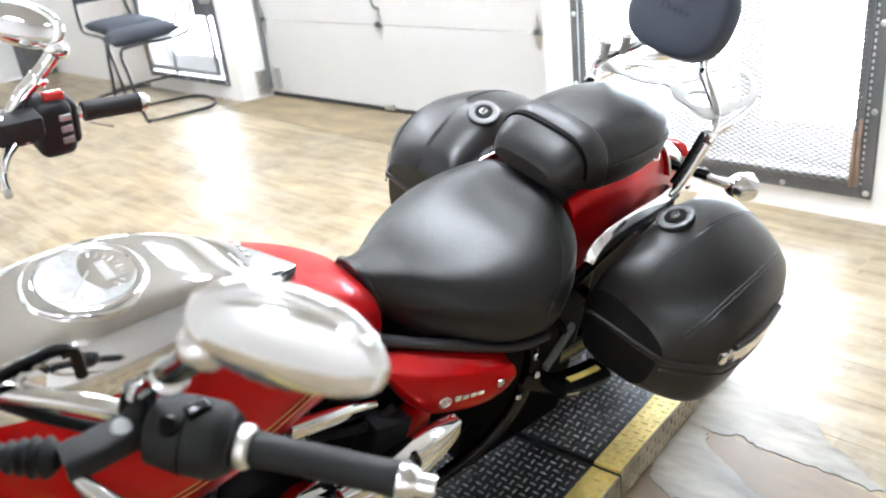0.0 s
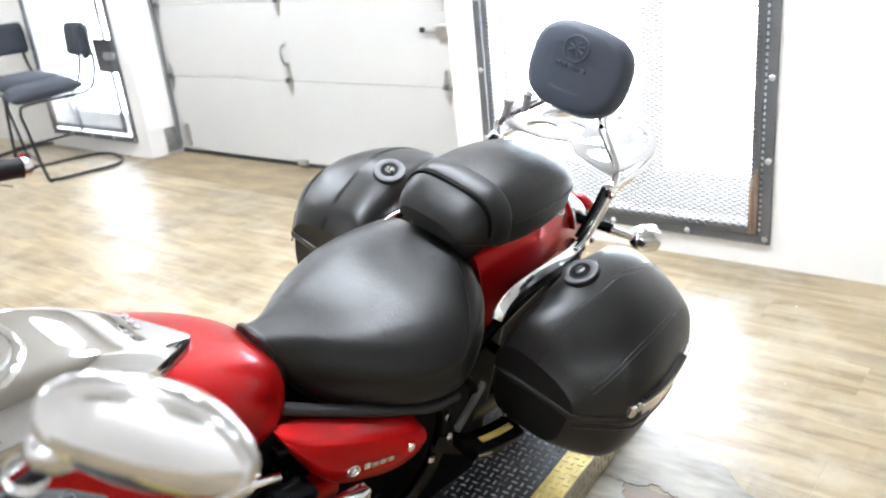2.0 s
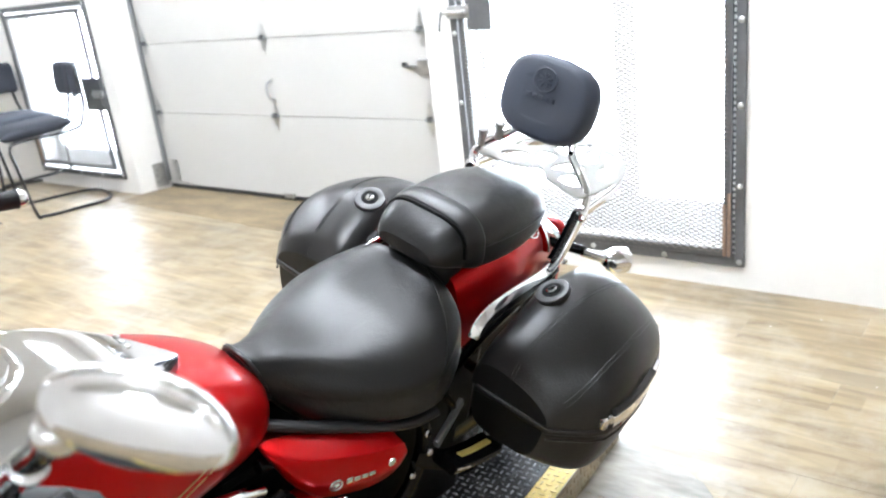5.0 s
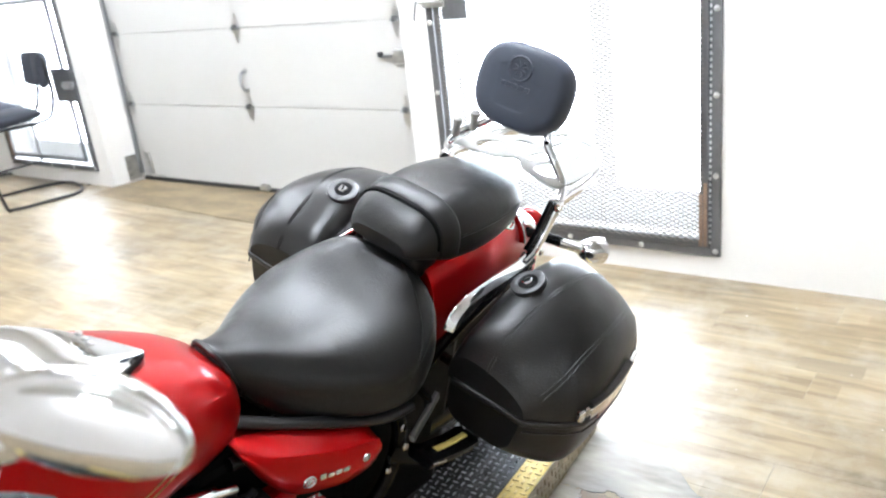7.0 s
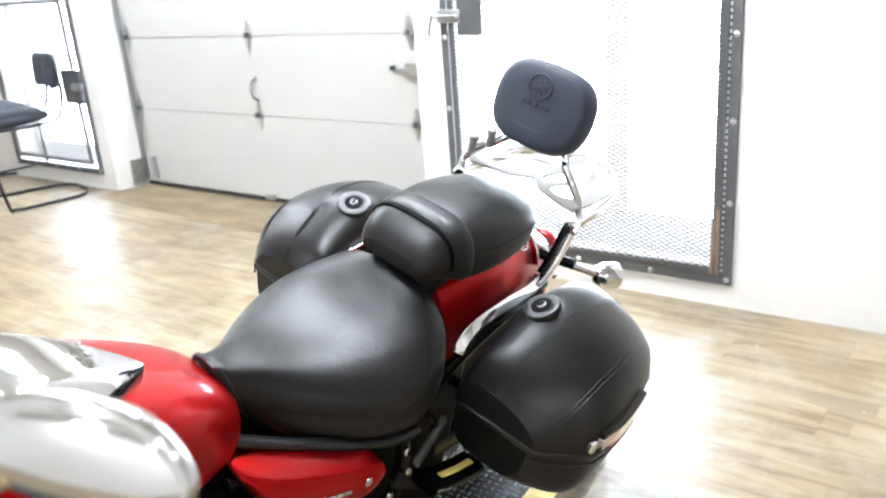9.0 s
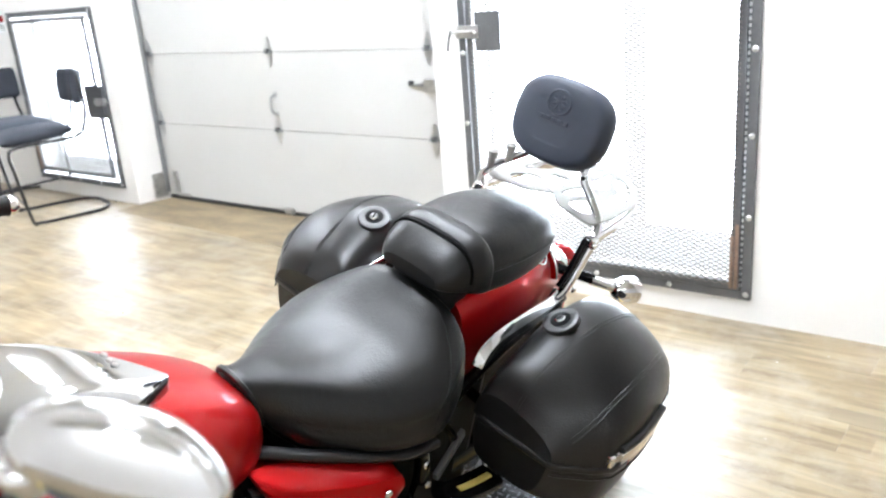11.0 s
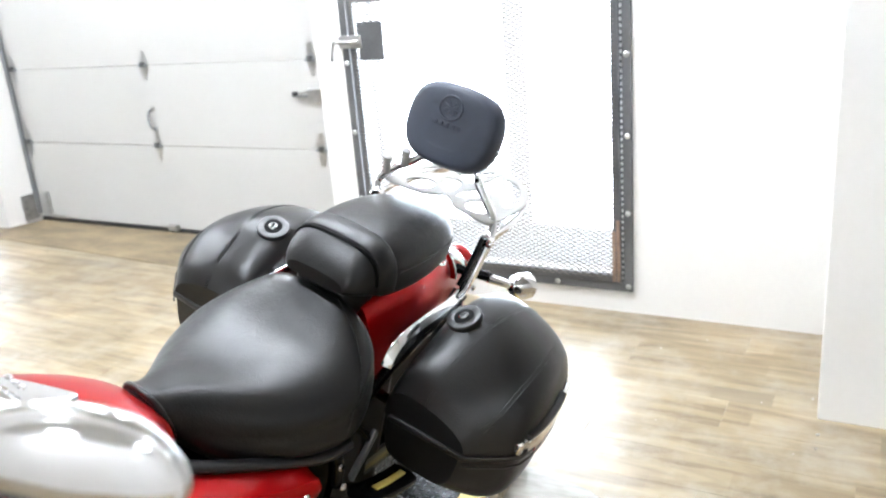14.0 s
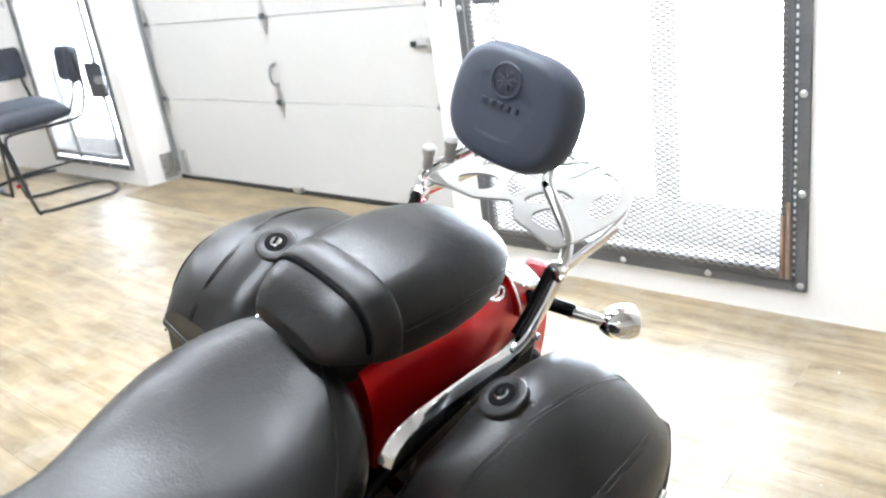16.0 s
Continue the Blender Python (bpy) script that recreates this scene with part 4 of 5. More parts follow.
def rear_fender(bike):
    us = [1.46, 1.55, 1.70, 1.85, 2.0, 2.12, 2.22]
    hw = [0.132, 0.132, 0.130, 0.108, 0.066, 0.044, 0.030]
    top = [0.770, 0.795, 0.812, 0.798, 0.722, 0.630, 0.520]
    low = [0.560, 0.575, 0.600, 0.600, 0.540, 0.470, 0.41]

    def ring(u):
        h, t, b = curve(u, us, hw), curve(u, us, top), curve(u, us, low)
        return [(u, h * power(math.cos(a), 0.62), b + (t - b) * power(math.sin(a), 0.62)) for a in [math.pi * k / 30 for k in range(31)]]

    f = section_loft(spread(1.52, 2.07, 26), ring, "rear_fender", M_RED, bike, "glossy red rear fender", 70)
    bm = bmesh.new()
    rings = []
    for k in range(15):
        q = k / 14
        u, e = 1.915 + 0.205 * q, max(0.1, math.sin(math.pi * (0.10 + 0.86 * q)) ** 0.6)
        base = curve(u, us, top) - 0.012
        rings.append([(u, (0.062 - 0.018 * q) * e * math.cos(a), base + (0.020 + 0.034 * q) * e * power(math.sin(a), 0.8)) for a in [math.pi * j / 16 for j in range(17)]])
    add_loft(bm, rings)
    part("tail_housing", bm, M_CHROME, f, "chrome tail light housing on the fender", 60)
    bm = bmesh.new()
    rings = []
    for k in range(7):
        q = k / 6
        e = max(0.15, math.sin(math.pi * (0.15 + 0.7 * q)))
        rings.append([(2.070 + 0.050 * q, 0.046 * e * math.cos(a), 0.690 - 0.05 * q + 0.046 * e * power(math.sin(a), 0.7)) for a in [math.pi * j / 12 for j in range(13)]])
    add_loft(bm, rings)
    part("tail_light", bm, M_REDLENS, f, "red tail light lens")
    # polished emblem on each flank
    for s in (-1, 1):
        for h in (0, 1):
            pts = []
            for u, k in ((1.815, 9.2), (1.845, 8.2), (1.870, 8.6), (1.880, 9.8), (1.862, 10.6)):
                r0 = ring(u - 0.012 * h)
                j = k + 0.7 * h if s > 0 else 30 - k - 0.7 * h
                fr = j - int(j)
                q = [r0[int(j)][n] * (1 - fr) + r0[int(j) + 1][n] * fr for n in range(3)]
                pts.append((q[0], q[1] * 1.01, q[2] + 0.001))
            part("emblem_bar", tube(pts, 0.0036 - 0.001 * h, 7, 5), M_CHROME, f, "polished curved emblem")
    # arched chrome band where the fender meets the tail
    bm = bmesh.new()
    add_sweep(bm, [(p[0], p[1] * 1.012, p[2] + 0.0015) for p in ring(1.902)[5:26]], rounded_rect(0.034, 0.006, 0.0025, 3), (1, 0, 0))
    part("fender_trim", bm, M_CHROME, f, "chrome band across the fender")
    for s in (-1, 1):
        part("indicator_arm", tube([(1.98, s * 0.05, 0.70), (2.015, s * 0.125, 0.697), (2.020, s * 0.134, 0.696)], 0.014, 12, 4), M_BLACK, f)
        part("indicator_stalk", tube([(2.02, s * 0.136, 0.692), (2.055, s * 0.170, 0.680), (2.08, s * 0.19, 0.670)], 0.0125, 12, 4), M_CHROME, f)
        part("indicator", lathe((2.070, s * 0.186, 0.672), (0.90, s * 0.42, -0.10), [(0.006, -0.012), (0.018, -0.006), (0.029, 0.008), (0.036, 0.028), (0.038, 0.048), (0.036, 0.060), (0.026, 0.066), (0.008, 0.068)], 28), M_CHROME, f, "chrome bullet indicator")
    return f


def fuel_tank(bike):
    us = [0.30, 0.36, 0.45, 0.56, 0.68, 0.80, 0.90, 0.97, 1.01, 1.035]
    hw = [0.090, 0.125, 0.158, 0.178, 0.182, 0.171, 0.154, 0.129, 0.096, 0.050]
    top = [0.870, 0.900, 0.920, 0.921, 0.897, 0.851, 0.806, 0.766, 0.733, 0.700]
    deck = [0.870, 0.900, 0.922, 0.925, 0.910, 0.868, 0.821, 0.775, 0.736, 0.700]
    low = [0.64, 0.56, 0.51, 0.495, 0.52, 0.575, 0.595, 0.605, 0.625, 0.650]

    def ring(u, grow=0.0):
        h, t, b = curve(u, us, hw) + grow, curve(u, us, top) + grow, curve(u, us, low)
        mid = b + (t - b) * 0.40
        out = []
        for k in range(44):
            a = 2 * math.pi * k / 44
            c, sn = math.cos(a), math.sin(a)
            out.append((u, h * power(c, 0.74), mid + (t - mid) * power(sn, 0.86) if sn >= 0 else mid + (mid - b) * power(sn, 0.7)))
        return out

    tank = section_loft(spread(0.30, 1.035, 36), ring, "fuel_tank", M_RED, bike, "glossy candy red fuel tank", 75)

    # chrome console with the instrument
    cs = [0.27, 0.34, 0.45, 0.56, 0.68, 0.78, 0.83, 0.852]
    cw = [0.060, 0.100, 0.134, 0.140, 0.114, 0.064, 0.026, 0.006]

    def console_ring(u):
        h, t = curve(u, cs, cw), curve(u, us, deck)
        shift = -0.044 * max(0.0, min(1.0, (u - 0.60) / 0.25))
        rise = 0.006 + 0.008 * min(1.0, max(0.0, (0.86 - u) / 0.1)) + 0.004 * math.sin(math.pi * (u - 0.27) / 0.6)

        def drop(f):
            # flat deck, then a chamfer down each side
            q = max(0.0, abs(f) - 0.58) / 0.42
            return (0.006 * f * f + 0.058 * q ** 1.35) * (h / 0.14) ** 2

        fs = [-1 + 2 * k / 32 for k in range(33)]
        upper = [(u, h * f + shift, t - drop(f) + rise * (1 - 0.9 * abs(f) ** 6)) for f in fs]
        return upper + [(u, h * f + shift, t - drop(f) - 0.024) for f in reversed(fs)]

    con = section_loft(spread(0.27, 0.852, 30), console_ring, "tank_console", M_CHROME, tank, "chrome tank console", 50)
    part("console_end", strip([(0.775, -0.078, 0.848), (0.805, -0.064, 0.846), (0.838, -0.046, 0.838)], 0.010, 0.016, 0.003), M_BLACK, con, "black rubber edge under the console tip")
    n = Vector((0.05, 0, 1)).normalized()
    part("gauge_ring", lathe((0.532, -0.006, 0.9425), n, [(0.090, -0.016), (0.088, -0.003), (0.083, 0.003), (0.076, 0.005), (0.070, 0.003), (0.066, -0.004)], 48), M_CHROME, con, "chrome instrument ring")
    part("dial", disc((0.532, -0.006, 0.9415), n, 0.0672, 0.002, 40), M_LENS, con, "pale round dial")
    bm = bmesh.new()
    rot = n.to_track_quat("Z", "Y").to_matrix().to_4x4()
    for k in range(21):
        a = radians(-220 + 260 * k / 20)
        m = Matrix.Translation(Vector((0.532, -0.006, 0.9415)) + n * 0.0022) @ rot @ Matrix.Rotation(a, 4, "Z")
        add_box(bm, 0.046 if k % 2 else 0.042, 0.054, -0.0012, 0.0012, 0, 0.0006, m=m)
    m = Matrix.Translation(Vector((0.532, -0.006, 0.9415)) + n * 0.003) @ rot @ Matrix.Rotation(radians(-220), 4, "Z")
    add_box(bm, -0.01, 0.044, -0.0015, 0.0015, 0, 0.001, m=m)
    add_box(bm, -0.025, 0.025, -0.034, -0.020, -0.0006, 0.0, m=Matrix.Translation(Vector((0.532, -0.006, 0.9415)) + n * 0.003) @ rot)
    part("dial_print", bm, M_SATIN, con)
    for v in (-0.02, 0.0, 0.02):
        part("console_button", disc((0.765, v * 0.8 - 0.028, 0.9065), (0.3, 0, 1), 0.006, 0.004, 12, 0.001), M_CHROME, con)
    # thin gold stripes low on each side
    for s in (-1, 1):
        for off in (0, 1):
            pts = []
            for u in (0.50, 0.58, 0.66, 0.74, 0.80, 0.86):
                r = ring(u, 0.0012)
                lift = 0.655 + 0.30 * (u - 0.68) - 0.016 * off
                side = [q for q in r if q[1] * s > 0.02]
                side.sort(key=lambda q: q[2])
                lo = max((q for q in side if q[2] <= lift), key=lambda q: q[2], default=side[0])
                hi = min((q for q in side if q[2] > lift), key=lambda q: q[2], default=side[-1])
                f = (lift - lo[2]) / max(1e-6, hi[2] - lo[2])
                pts.append((u, lo[1] + (hi[1] - lo[1]) * f, lift))
            part("gold_stripe", tube(pts, 0.0013, 6, 5), M_GOLD, tank, "thin gold stripe")
    return tank


def side_cover(bike, s):
    """Red teardrop cover under the seat with a silver badge."""
    us = [0.965, 1.0, 1.05, 1.10, 1.17, 1.225, 1.245]
    top_v = [0.115, 0.118, 0.130, 0.142, 0.166, 0.196, 0.206]
    top_w = [0.634, 0.631, 0.621, 0.611, 0.592, 0.577, 0.566]
    crease_v = [0.150, 0.175, 0.195, 0.208, 0.227, 0.240, 0.240]
    crease_w = [0.630, 0.615, 0.598, 0.583, 0.566, 0.561, 0.556]
    low_v = [0.148, 0.180, 0.203, 0.211, 0.230, 0.242, 0.240]
    low_w = [0.624, 0.560, 0.507, 0.484, 0.478, 0.497, 0.520]

    def ring(u):
        tv, tw, cv, cw = curve(u, us, top_v), curve(u, us, top_w), curve(u, us, crease_v), curve(u, us, crease_w)
        lv, lw = curve(u, us, low_v), curve(u, us, low_w)
        pts = [(tv - 0.03, tw - 0.01), (tv, tw), (tv * 0.62 + cv * 0.38 - 0.004, tw * 0.62 + cw * 0.38), (tv * 0.2 + cv * 0.8 - 0.004, tw * 0.2 + cw * 0.8), (cv - 0.0006, cw + 0.0015), (cv + 0.0012, cw - 0.001)]
        for f in (0.15, 0.35, 0.6, 0.82, 0.95):
            pts.append((cv + (lv - cv) * f + 0.011 * math.sin(math.pi * f) ** 0.8, cw + (lw - cw) * f))
        pts += [(lv - 0.006, lw - 0.002), (lv - 0.02, lw + 0.002), (lv - 0.05, lw + 0.01)]
        return [(u, s * v - (0.030 if s > 0 else 0), w - (0.045 if s > 0 else 0.005)) for v, w in pts]

    bm = bmesh.new()
    add_loft(bm, [ring(u) for u in spread(0.965, 1.245, 28)])
    cover = part("side_cover", bm, M_RED, bike, "red side cover with a silver badge", 32)
    if s > 0:
        return cover
    part("cover_bolt", lathe((1.205, s * 0.246, 0.530), (0, s, 0), [(0.010, 0), (0.010, 0.002), (0.006, 0.005), (0.002, 0.005)], 16), M_CHROME, cover)
    bm = bmesh.new()
    ring = [(1.080 + 0.0125 * math.cos(a), 0, 0.526 + 0.0125 * math.sin(a)) for a in [2 * math.pi * k / 28 for k in range(28)]]
    add_sweep(bm, ring, circle(0.002, 6), (0, 1, 0), True)
    for k in range(4):
        a = radians(22 + 45 * k)
        add_sweep(bm, [(1.080 - 0.009 * math.cos(a), 0, 0.526 - 0.009 * math.sin(a)), (1.080 + 0.009 * math.cos(a), 0, 0.526 + 0.009 * math.sin(a))], circle(0.0013, 6), (0, 1, 0))
    for k in range(4):
        add_box(bm, 1.102 + 0.017 * k, 1.1155 + 0.017 * k, -0.0016, 0.0016, 0.520 - 0.001 * k, 0.530 - 0.001 * k + (0.004 if k == 0 else 0), bevel=0.001)
    for q in bm.verts:
        q.co.y = s * (0.2185 + 0.235 * (q.co.x - 1.08)) + q.co.y
    part("badge", bm, M_BADGE, cover, "silver badge of a ring and plain bars")
    return cover


def frame_and_engine(bike):
    fr = part("frame", tube([(0.28, 0, 0.86), (0.6, 0, 0.66), (1.0, 0, 0.60), (1.4, 0, 0.58), (1.9, 0, 0.62)], 0.03, 12, 6), M_BLACK, bike, "black steel frame")
    for s in (-1, 1):
        part("frame_rail", tube([(0.95, s * 0.14, 0.60), (1.15, s * 0.15, 0.575), (1.30, s * 0.185, 0.565), (1.42, s * 0.18, 0.59), (1.60, s * 0.16, 0.64), (1.9, s * 0.13, 0.68)], 0.014, 10, 5), M_BLACK, fr)
        part("down_tube", tube([(1.33, s * 0.20, 0.57), (1.36, s * 0.20, 0.45), (1.33, s * 0.19, 0.30), (1.20, s * 0.17, 0.20), (0.8, s * 0.16, 0.17)], 0.017, 10, 5), M_BLACK, fr)
        part("grab_stay", tube([(1.36, s * 0.225, 0.62), (1.40, s * 0.235, 0.56), (1.42, s * 0.22, 0.48)], 0.010, 8, 4), M_BLACK, fr)
        part("passenger_bracket", strip([(1.34, s * 0.20, 0.42), (1.42, s * 0.245, 0.40), (1.50, s * 0.26, 0.39)], 0.02, 0.05, 0.004), M_BLACK, fr)
        part("peg_arm", strip([(1.43, s * 0.235, 0.560), (1.375, s * 0.250, 0.538), (1.325, s * 0.262, 0.515)], 0.012, 0.026, 0.004), M_STEEL, fr, "worn dark grey arm of the passenger peg")
        peg = part("passenger_peg", strip([(1.318, s * 0.295, 0.490), (1.375, s * 0.297, 0.472), (1.440, s * 0.298, 0.458), (1.480, s * 0.298, 0.452)], 0.066, 0.026, 0.010), M_BLACK, fr, "folded black passenger peg")
        part("peg_edge", strip([(1.316, s * 0.331, 0.500), (1.335, s * 0.333, 0.494), (1.360, s * 0.333, 0.484)], 0.006, 0.006, 0.002), M_CHROME, peg)
        part("peg_strip", strip([(1.362, s * 0.300, 0.489), (1.415, s * 0.302, 0.478), (1.465, s * 0.302, 0.470)], 0.015, 0.004, 0.0015), M_YELLOW, peg, "yellow strip on the peg")
        part("swing_arm", strip([(1.30, s * 0.12, 0.33), (1.55, s * 0.135, 0.33), (1.80, s * 0.135, 0.33)], 0.03, 0.06, 0.008), M_BLACK, fr)
    for u, v, w in ((1.345, -0.219, 0.505), (1.362, -0.219, 0.440), (1.325, -0.209, 0.385), (1.405, -0.252, 0.425)):
        part("bolt", lathe((u, v, w), (0, -1, 0.2), [(0.009, 0), (0.009, 0.003), (0.006, 0.006), (0.002, 0.006)], 12), M_CHROME, fr)
    part("inner_panel", box(1.46, 1.96, -0.115, 0.115, 0.30, 0.665, bevel=0.02), M_MATT, fr)
    part("battery_box", box(0.86, 1.30, -0.135, 0.135, 0.24, 0.600, bevel=0.02), M_MATT, fr)
    part("inner_mudguard", box(1.26, 1.62, -0.150, 0.150, 0.10, 0.60, bevel=0.03), M_MATT, fr)
    eng = part("engine", box(0.55, 1.0, -0.15, 0.15, 0.16, 0.42, bevel=0.04, seg=4), M_MATT, bike, "black engine block with bright covers")
    for u0, tilt in ((0.62, -28), (0.86, 28)):
        cyl = part("cylinder", lathe((u0, 0, 0.36), (math.sin(radians(tilt)), 0, 1), [(0.085, 0), (0.085, 0.04)], 24), M_MATT, eng)
        for k in range(7):
            part("fin", lathe((u0 + math.sin(radians(tilt)) * (0.045 + 0.022 * k), 0, 0.36 + 0.045 + 0.020 * k), (math.sin(radians(tilt)), 0, 1), [(0.10, 0), (0.108, 0.002), (0.108, 0.007), (0.10, 0.009)], 28), M_ALU, cyl)
    for s in (-1, 1):
        bm = bmesh.new()
        for dw, th in ((0.034, 0.030), (0.0, 0.034), (-0.034, 0.028)):
            add_sweep(bm, smooth_path([(0.82, s * 0.235, 0.440 + dw), (0.92, s * 0.250, 0.456 + dw), (1.02, s * 0.253, 0.478 + dw * 0.75), (1.085, s * 0.250, 0.492 + dw * 0.35)], 5), rounded_rect(0.05, th, 0.010, 4), (0, 0, 1), scale=lambda t: 1 - 0.45 * t ** 3)
        part("ribbed_cover", bm, M_CHROME, eng, "ribbed chrome engine cover")
        part("cover_clip", tube([(0.955, s * 0.272, 0.520), (0.960, s * 0.284, 0.500), (0.955, s * 0.280, 0.470)], 0.007, 8, 4), M_BLACK, eng)
        part("air_box", box(-0.046, 0.046, -0.025, 0.025, -0.072, 0.072, bevel=0.008, m=Matrix.Translation((0.932, s * 0.200, 0.488)) @ pose(0, 0, 0, 0, 16, 0)), M_MATT, eng)
        part("hose", tube([(0.79, s * 0.175, 0.585), (0.86, s * 0.190, 0.565), (0.92, s * 0.195, 0.555), (0.97, s * 0.190, 0.56)], 0.009, 8, 5), M_RUBBER, eng)
        part("head_cover", strip([(0.76, s * 0.165, 0.612), (0.82, s * 0.172, 0.605), (0.88, s * 0.172, 0.590), (0.935, s * 0.168, 0.566)], 0.030, 0.034, 0.010), M_CHROME, eng, "chrome cylinder head cover")
        part("case_cover", lathe((0.80, s * 0.15, 0.30), (0, s, 0), [(0.14, 0), (0.14, 0.03), (0.125, 0.05), (0.08, 0.062), (0.03, 0.064)], 36), M_CHROME, eng, "chrome crankcase cover")
        part("lower_red_panel", box(0.965, 1.075, s * 0.175 - 0.02, s * 0.175 + 0.02, 0.445, 0.512, bevel=0.012), M_RED, fr)
    part("floorboard", box(0.42, 0.78, -0.36, -0.22, 0.285, 0.305, bevel=0.008), M_RUBBER, fr)
    part("floorboard", box(0.42, 0.78, 0.22, 0.36, 0.285, 0.305, bevel=0.008), M_RUBBER, fr)
    # wheels
    for uc, r, wd, drop in ((1.80, 0.33, 0.085, 0.005), (0.11, 0.325, 0.065, 0.055)):
        wh = part("wheel", lathe((uc, -wd, r - drop), (0, 1, 0), [(r - 0.10, 0.02), (r - 0.02, 0.0), (r, wd * 0.55), (r, wd * 1.45), (r - 0.02, wd * 2), (r - 0.10, wd * 2 - 0.02)], 44), M_RUBBER, bike, "black tyre on a bright rim")
        part("rim", lathe((uc, -wd * 0.8, r - drop), (0, 1, 0), [(r - 0.13, 0), (r - 0.095, 0), (r - 0.095, wd * 1.6), (r - 0.13, wd * 1.6)], 40), M_ALU, wh)
        part("hub", lathe((uc, -0.07, r - drop), (0, 1, 0), [(0.035, 0), (0.045, 0.02), (0.045, 0.12), (0.035, 0.14)], 20), M_ALU, wh)
        for k in range(5):
            a = radians(72 * k)
            part("spoke", tube([(uc + 0.03 * math.cos(a), 0, r - drop + 0.03 * math.sin(a)), (uc + (r - 0.11) * math.cos(a), 0, r - drop + (r - 0.11) * math.sin(a))], 0.016, 8, 1), M_ALU, wh)
    part("side_stand", tube([(0.80, -0.17, 0.20), (0.92, -0.26, 0.082), (0.95, -0.33, 0.074)], 0.014, 10, 4), M_BLACK, fr)
    return fr


def front_end(bike):
    """Forks, headlamp, bars turned to the right, grips, levers and mirrors."""
    fk = part("front_fork", tube([(0.27, 0, 0.93), (0.25, 0, 0.80)], 0.035, 14, 1), M_CHROME, bike, "chrome front fork and yoke")
    for s in (-1, 1):
        part("fork_leg", tube([(0.31, s * 0.11, 0.95), (0.11, s * 0.10, 0.19)], 0.026, 14, 1), M_CHROME, fk)
    part("yoke", box(0.245, 0.345, -0.14, 0.14, 0.925, 0.965, bevel=0.014), M_CHROME, fk)
    part("front_mudguard", tube([(-0.22, 0, 0.40), (-0.14, 0, 0.60), (0.05, 0, 0.70), (0.25, 0, 0.63), (0.38, 0, 0.47)], 0.075, 14, 6), M_RED, bike, "glossy red front mudguard")
    hl = part("headlamp", lathe((0.22, 0, 0.90), (-1, 0, 0), [(0.03, -0.03), (0.075, 0.0), (0.10, 0.06), (0.105, 0.12), (0.10, 0.14)], 32), M_CHROME, bike, "chrome headlamp shell")
    part("lens", lathe((0.22, 0, 0.90), (-1, 0, 0), [(0.098, 0.139), (0.07, 0.152), (0.02, 0.157)], 32), M_GLASS, hl)
    bar = part("handlebar", tube([(0.640, -0.620, 1.030), (0.505, -0.455, 1.035), (0.425, -0.33, 1.030), (0.345, -0.18, 0.985), (0.325, -0.05, 0.965), (0.345, 0.07, 0.975), (0.42, 0.22, 1.0), (0.55, 0.40, 0.985), (0.66, 0.445, 0.955), (0.83, 0.446, 0.945)], 0.0125, 12, 7), M_CHROME, bike, "chrome pull-back handlebar")
    # left grip, switch housing, clutch perch and lever
    d = Vector((0.135, -0.165, -0.005)).normalized()
    a = Vector((0.486, -0.432, 1.036))
    part("grip", lathe(a + d * 0.055, d, [(0.0175, 0), (0.019, 0.004), (0.018, 0.02), (0.018, 0.138), (0.0195, 0.143), (0.0195, 0.150)], 20), M_GRIP, bar, "black rubber grip")
    part("grip_collar", lathe(a + d * 0.040, d, [(0.022, 0), (0.0235, 0.003), (0.0235, 0.012), (0.021, 0.015)], 20), M_ALU, bar)
    part("bar_end", lathe(a + d * 0.205, d, [(0.018, 0), (0.0185, 0.012), (0.014, 0.020), (0.005, 0.022)], 20), M_CHROME, bar, "chrome bar end")
    sw = part("switch_housing", lathe(a + d * -0.050, d, [(0.028, 0), (0.037, 0.005), (0.0405, 0.038), (0.0405, 0.070), (0.037, 0.076), (0.030, 0.086)], 32), M_GRIP, bar, "black switch housing")
    part("switch", box(-0.012, 0.012, -0.008, 0.008, 0.034, 0.045, bevel=0.002, m=Matrix.Translation(a + d * 0.0)), M_BLACK, sw)
    part("housing_seam", lathe(a + d * -0.010, d, [(0.0400, 0), (0.0412, 0.001), (0.0412, 0.003), (0.0400, 0.004)], 32), M_BLACK, sw)
    part("horn_button", lathe(a + d * -0.028 + Vector((-0.012, -0.020, 0.034)), (-0.25, -0.5, 0.8), [(0.011, 0), (0.011, 0.006), (0.008, 0.009), (0.002, 0.009)], 16), M_BLACK, sw)
    part("clutch_perch", strip([a + d * -0.052, (0.432, -0.392, 1.044), (0.395, -0.395, 1.045), (0.366, -0.392, 1.042)], 0.040, 0.028, 0.009), M_GRIP, bar, "black clutch lever perch")
    part("clamp", lathe(a + d * -0.078, d, [(0.018, 0), (0.027, 0.004), (0.027, 0.022), (0.018, 0.026)], 20), M_GRIP, bar)
    part("pivot_bolt", lathe((0.423, -0.395, 1.056), (-0.1, -0.3, 1), [(0.0105, 0), (0.0105, 0.004), (0.008, 0.006), (0.002, 0.006)], 18), M_TRACK, bar, "grey pivot bolt")
    part("clutch_lever", strip([(0.372, -0.398, 1.032), (0.378, -0.428, 1.028), (0.402, -0.475, 1.022), (0.452, -0.545, 1.016), (0.520, -0.625, 1.012), (0.546, -0.652, 1.012)], 0.016, 0.022, 0.007), M_CHROME, bar, "chrome clutch lever")
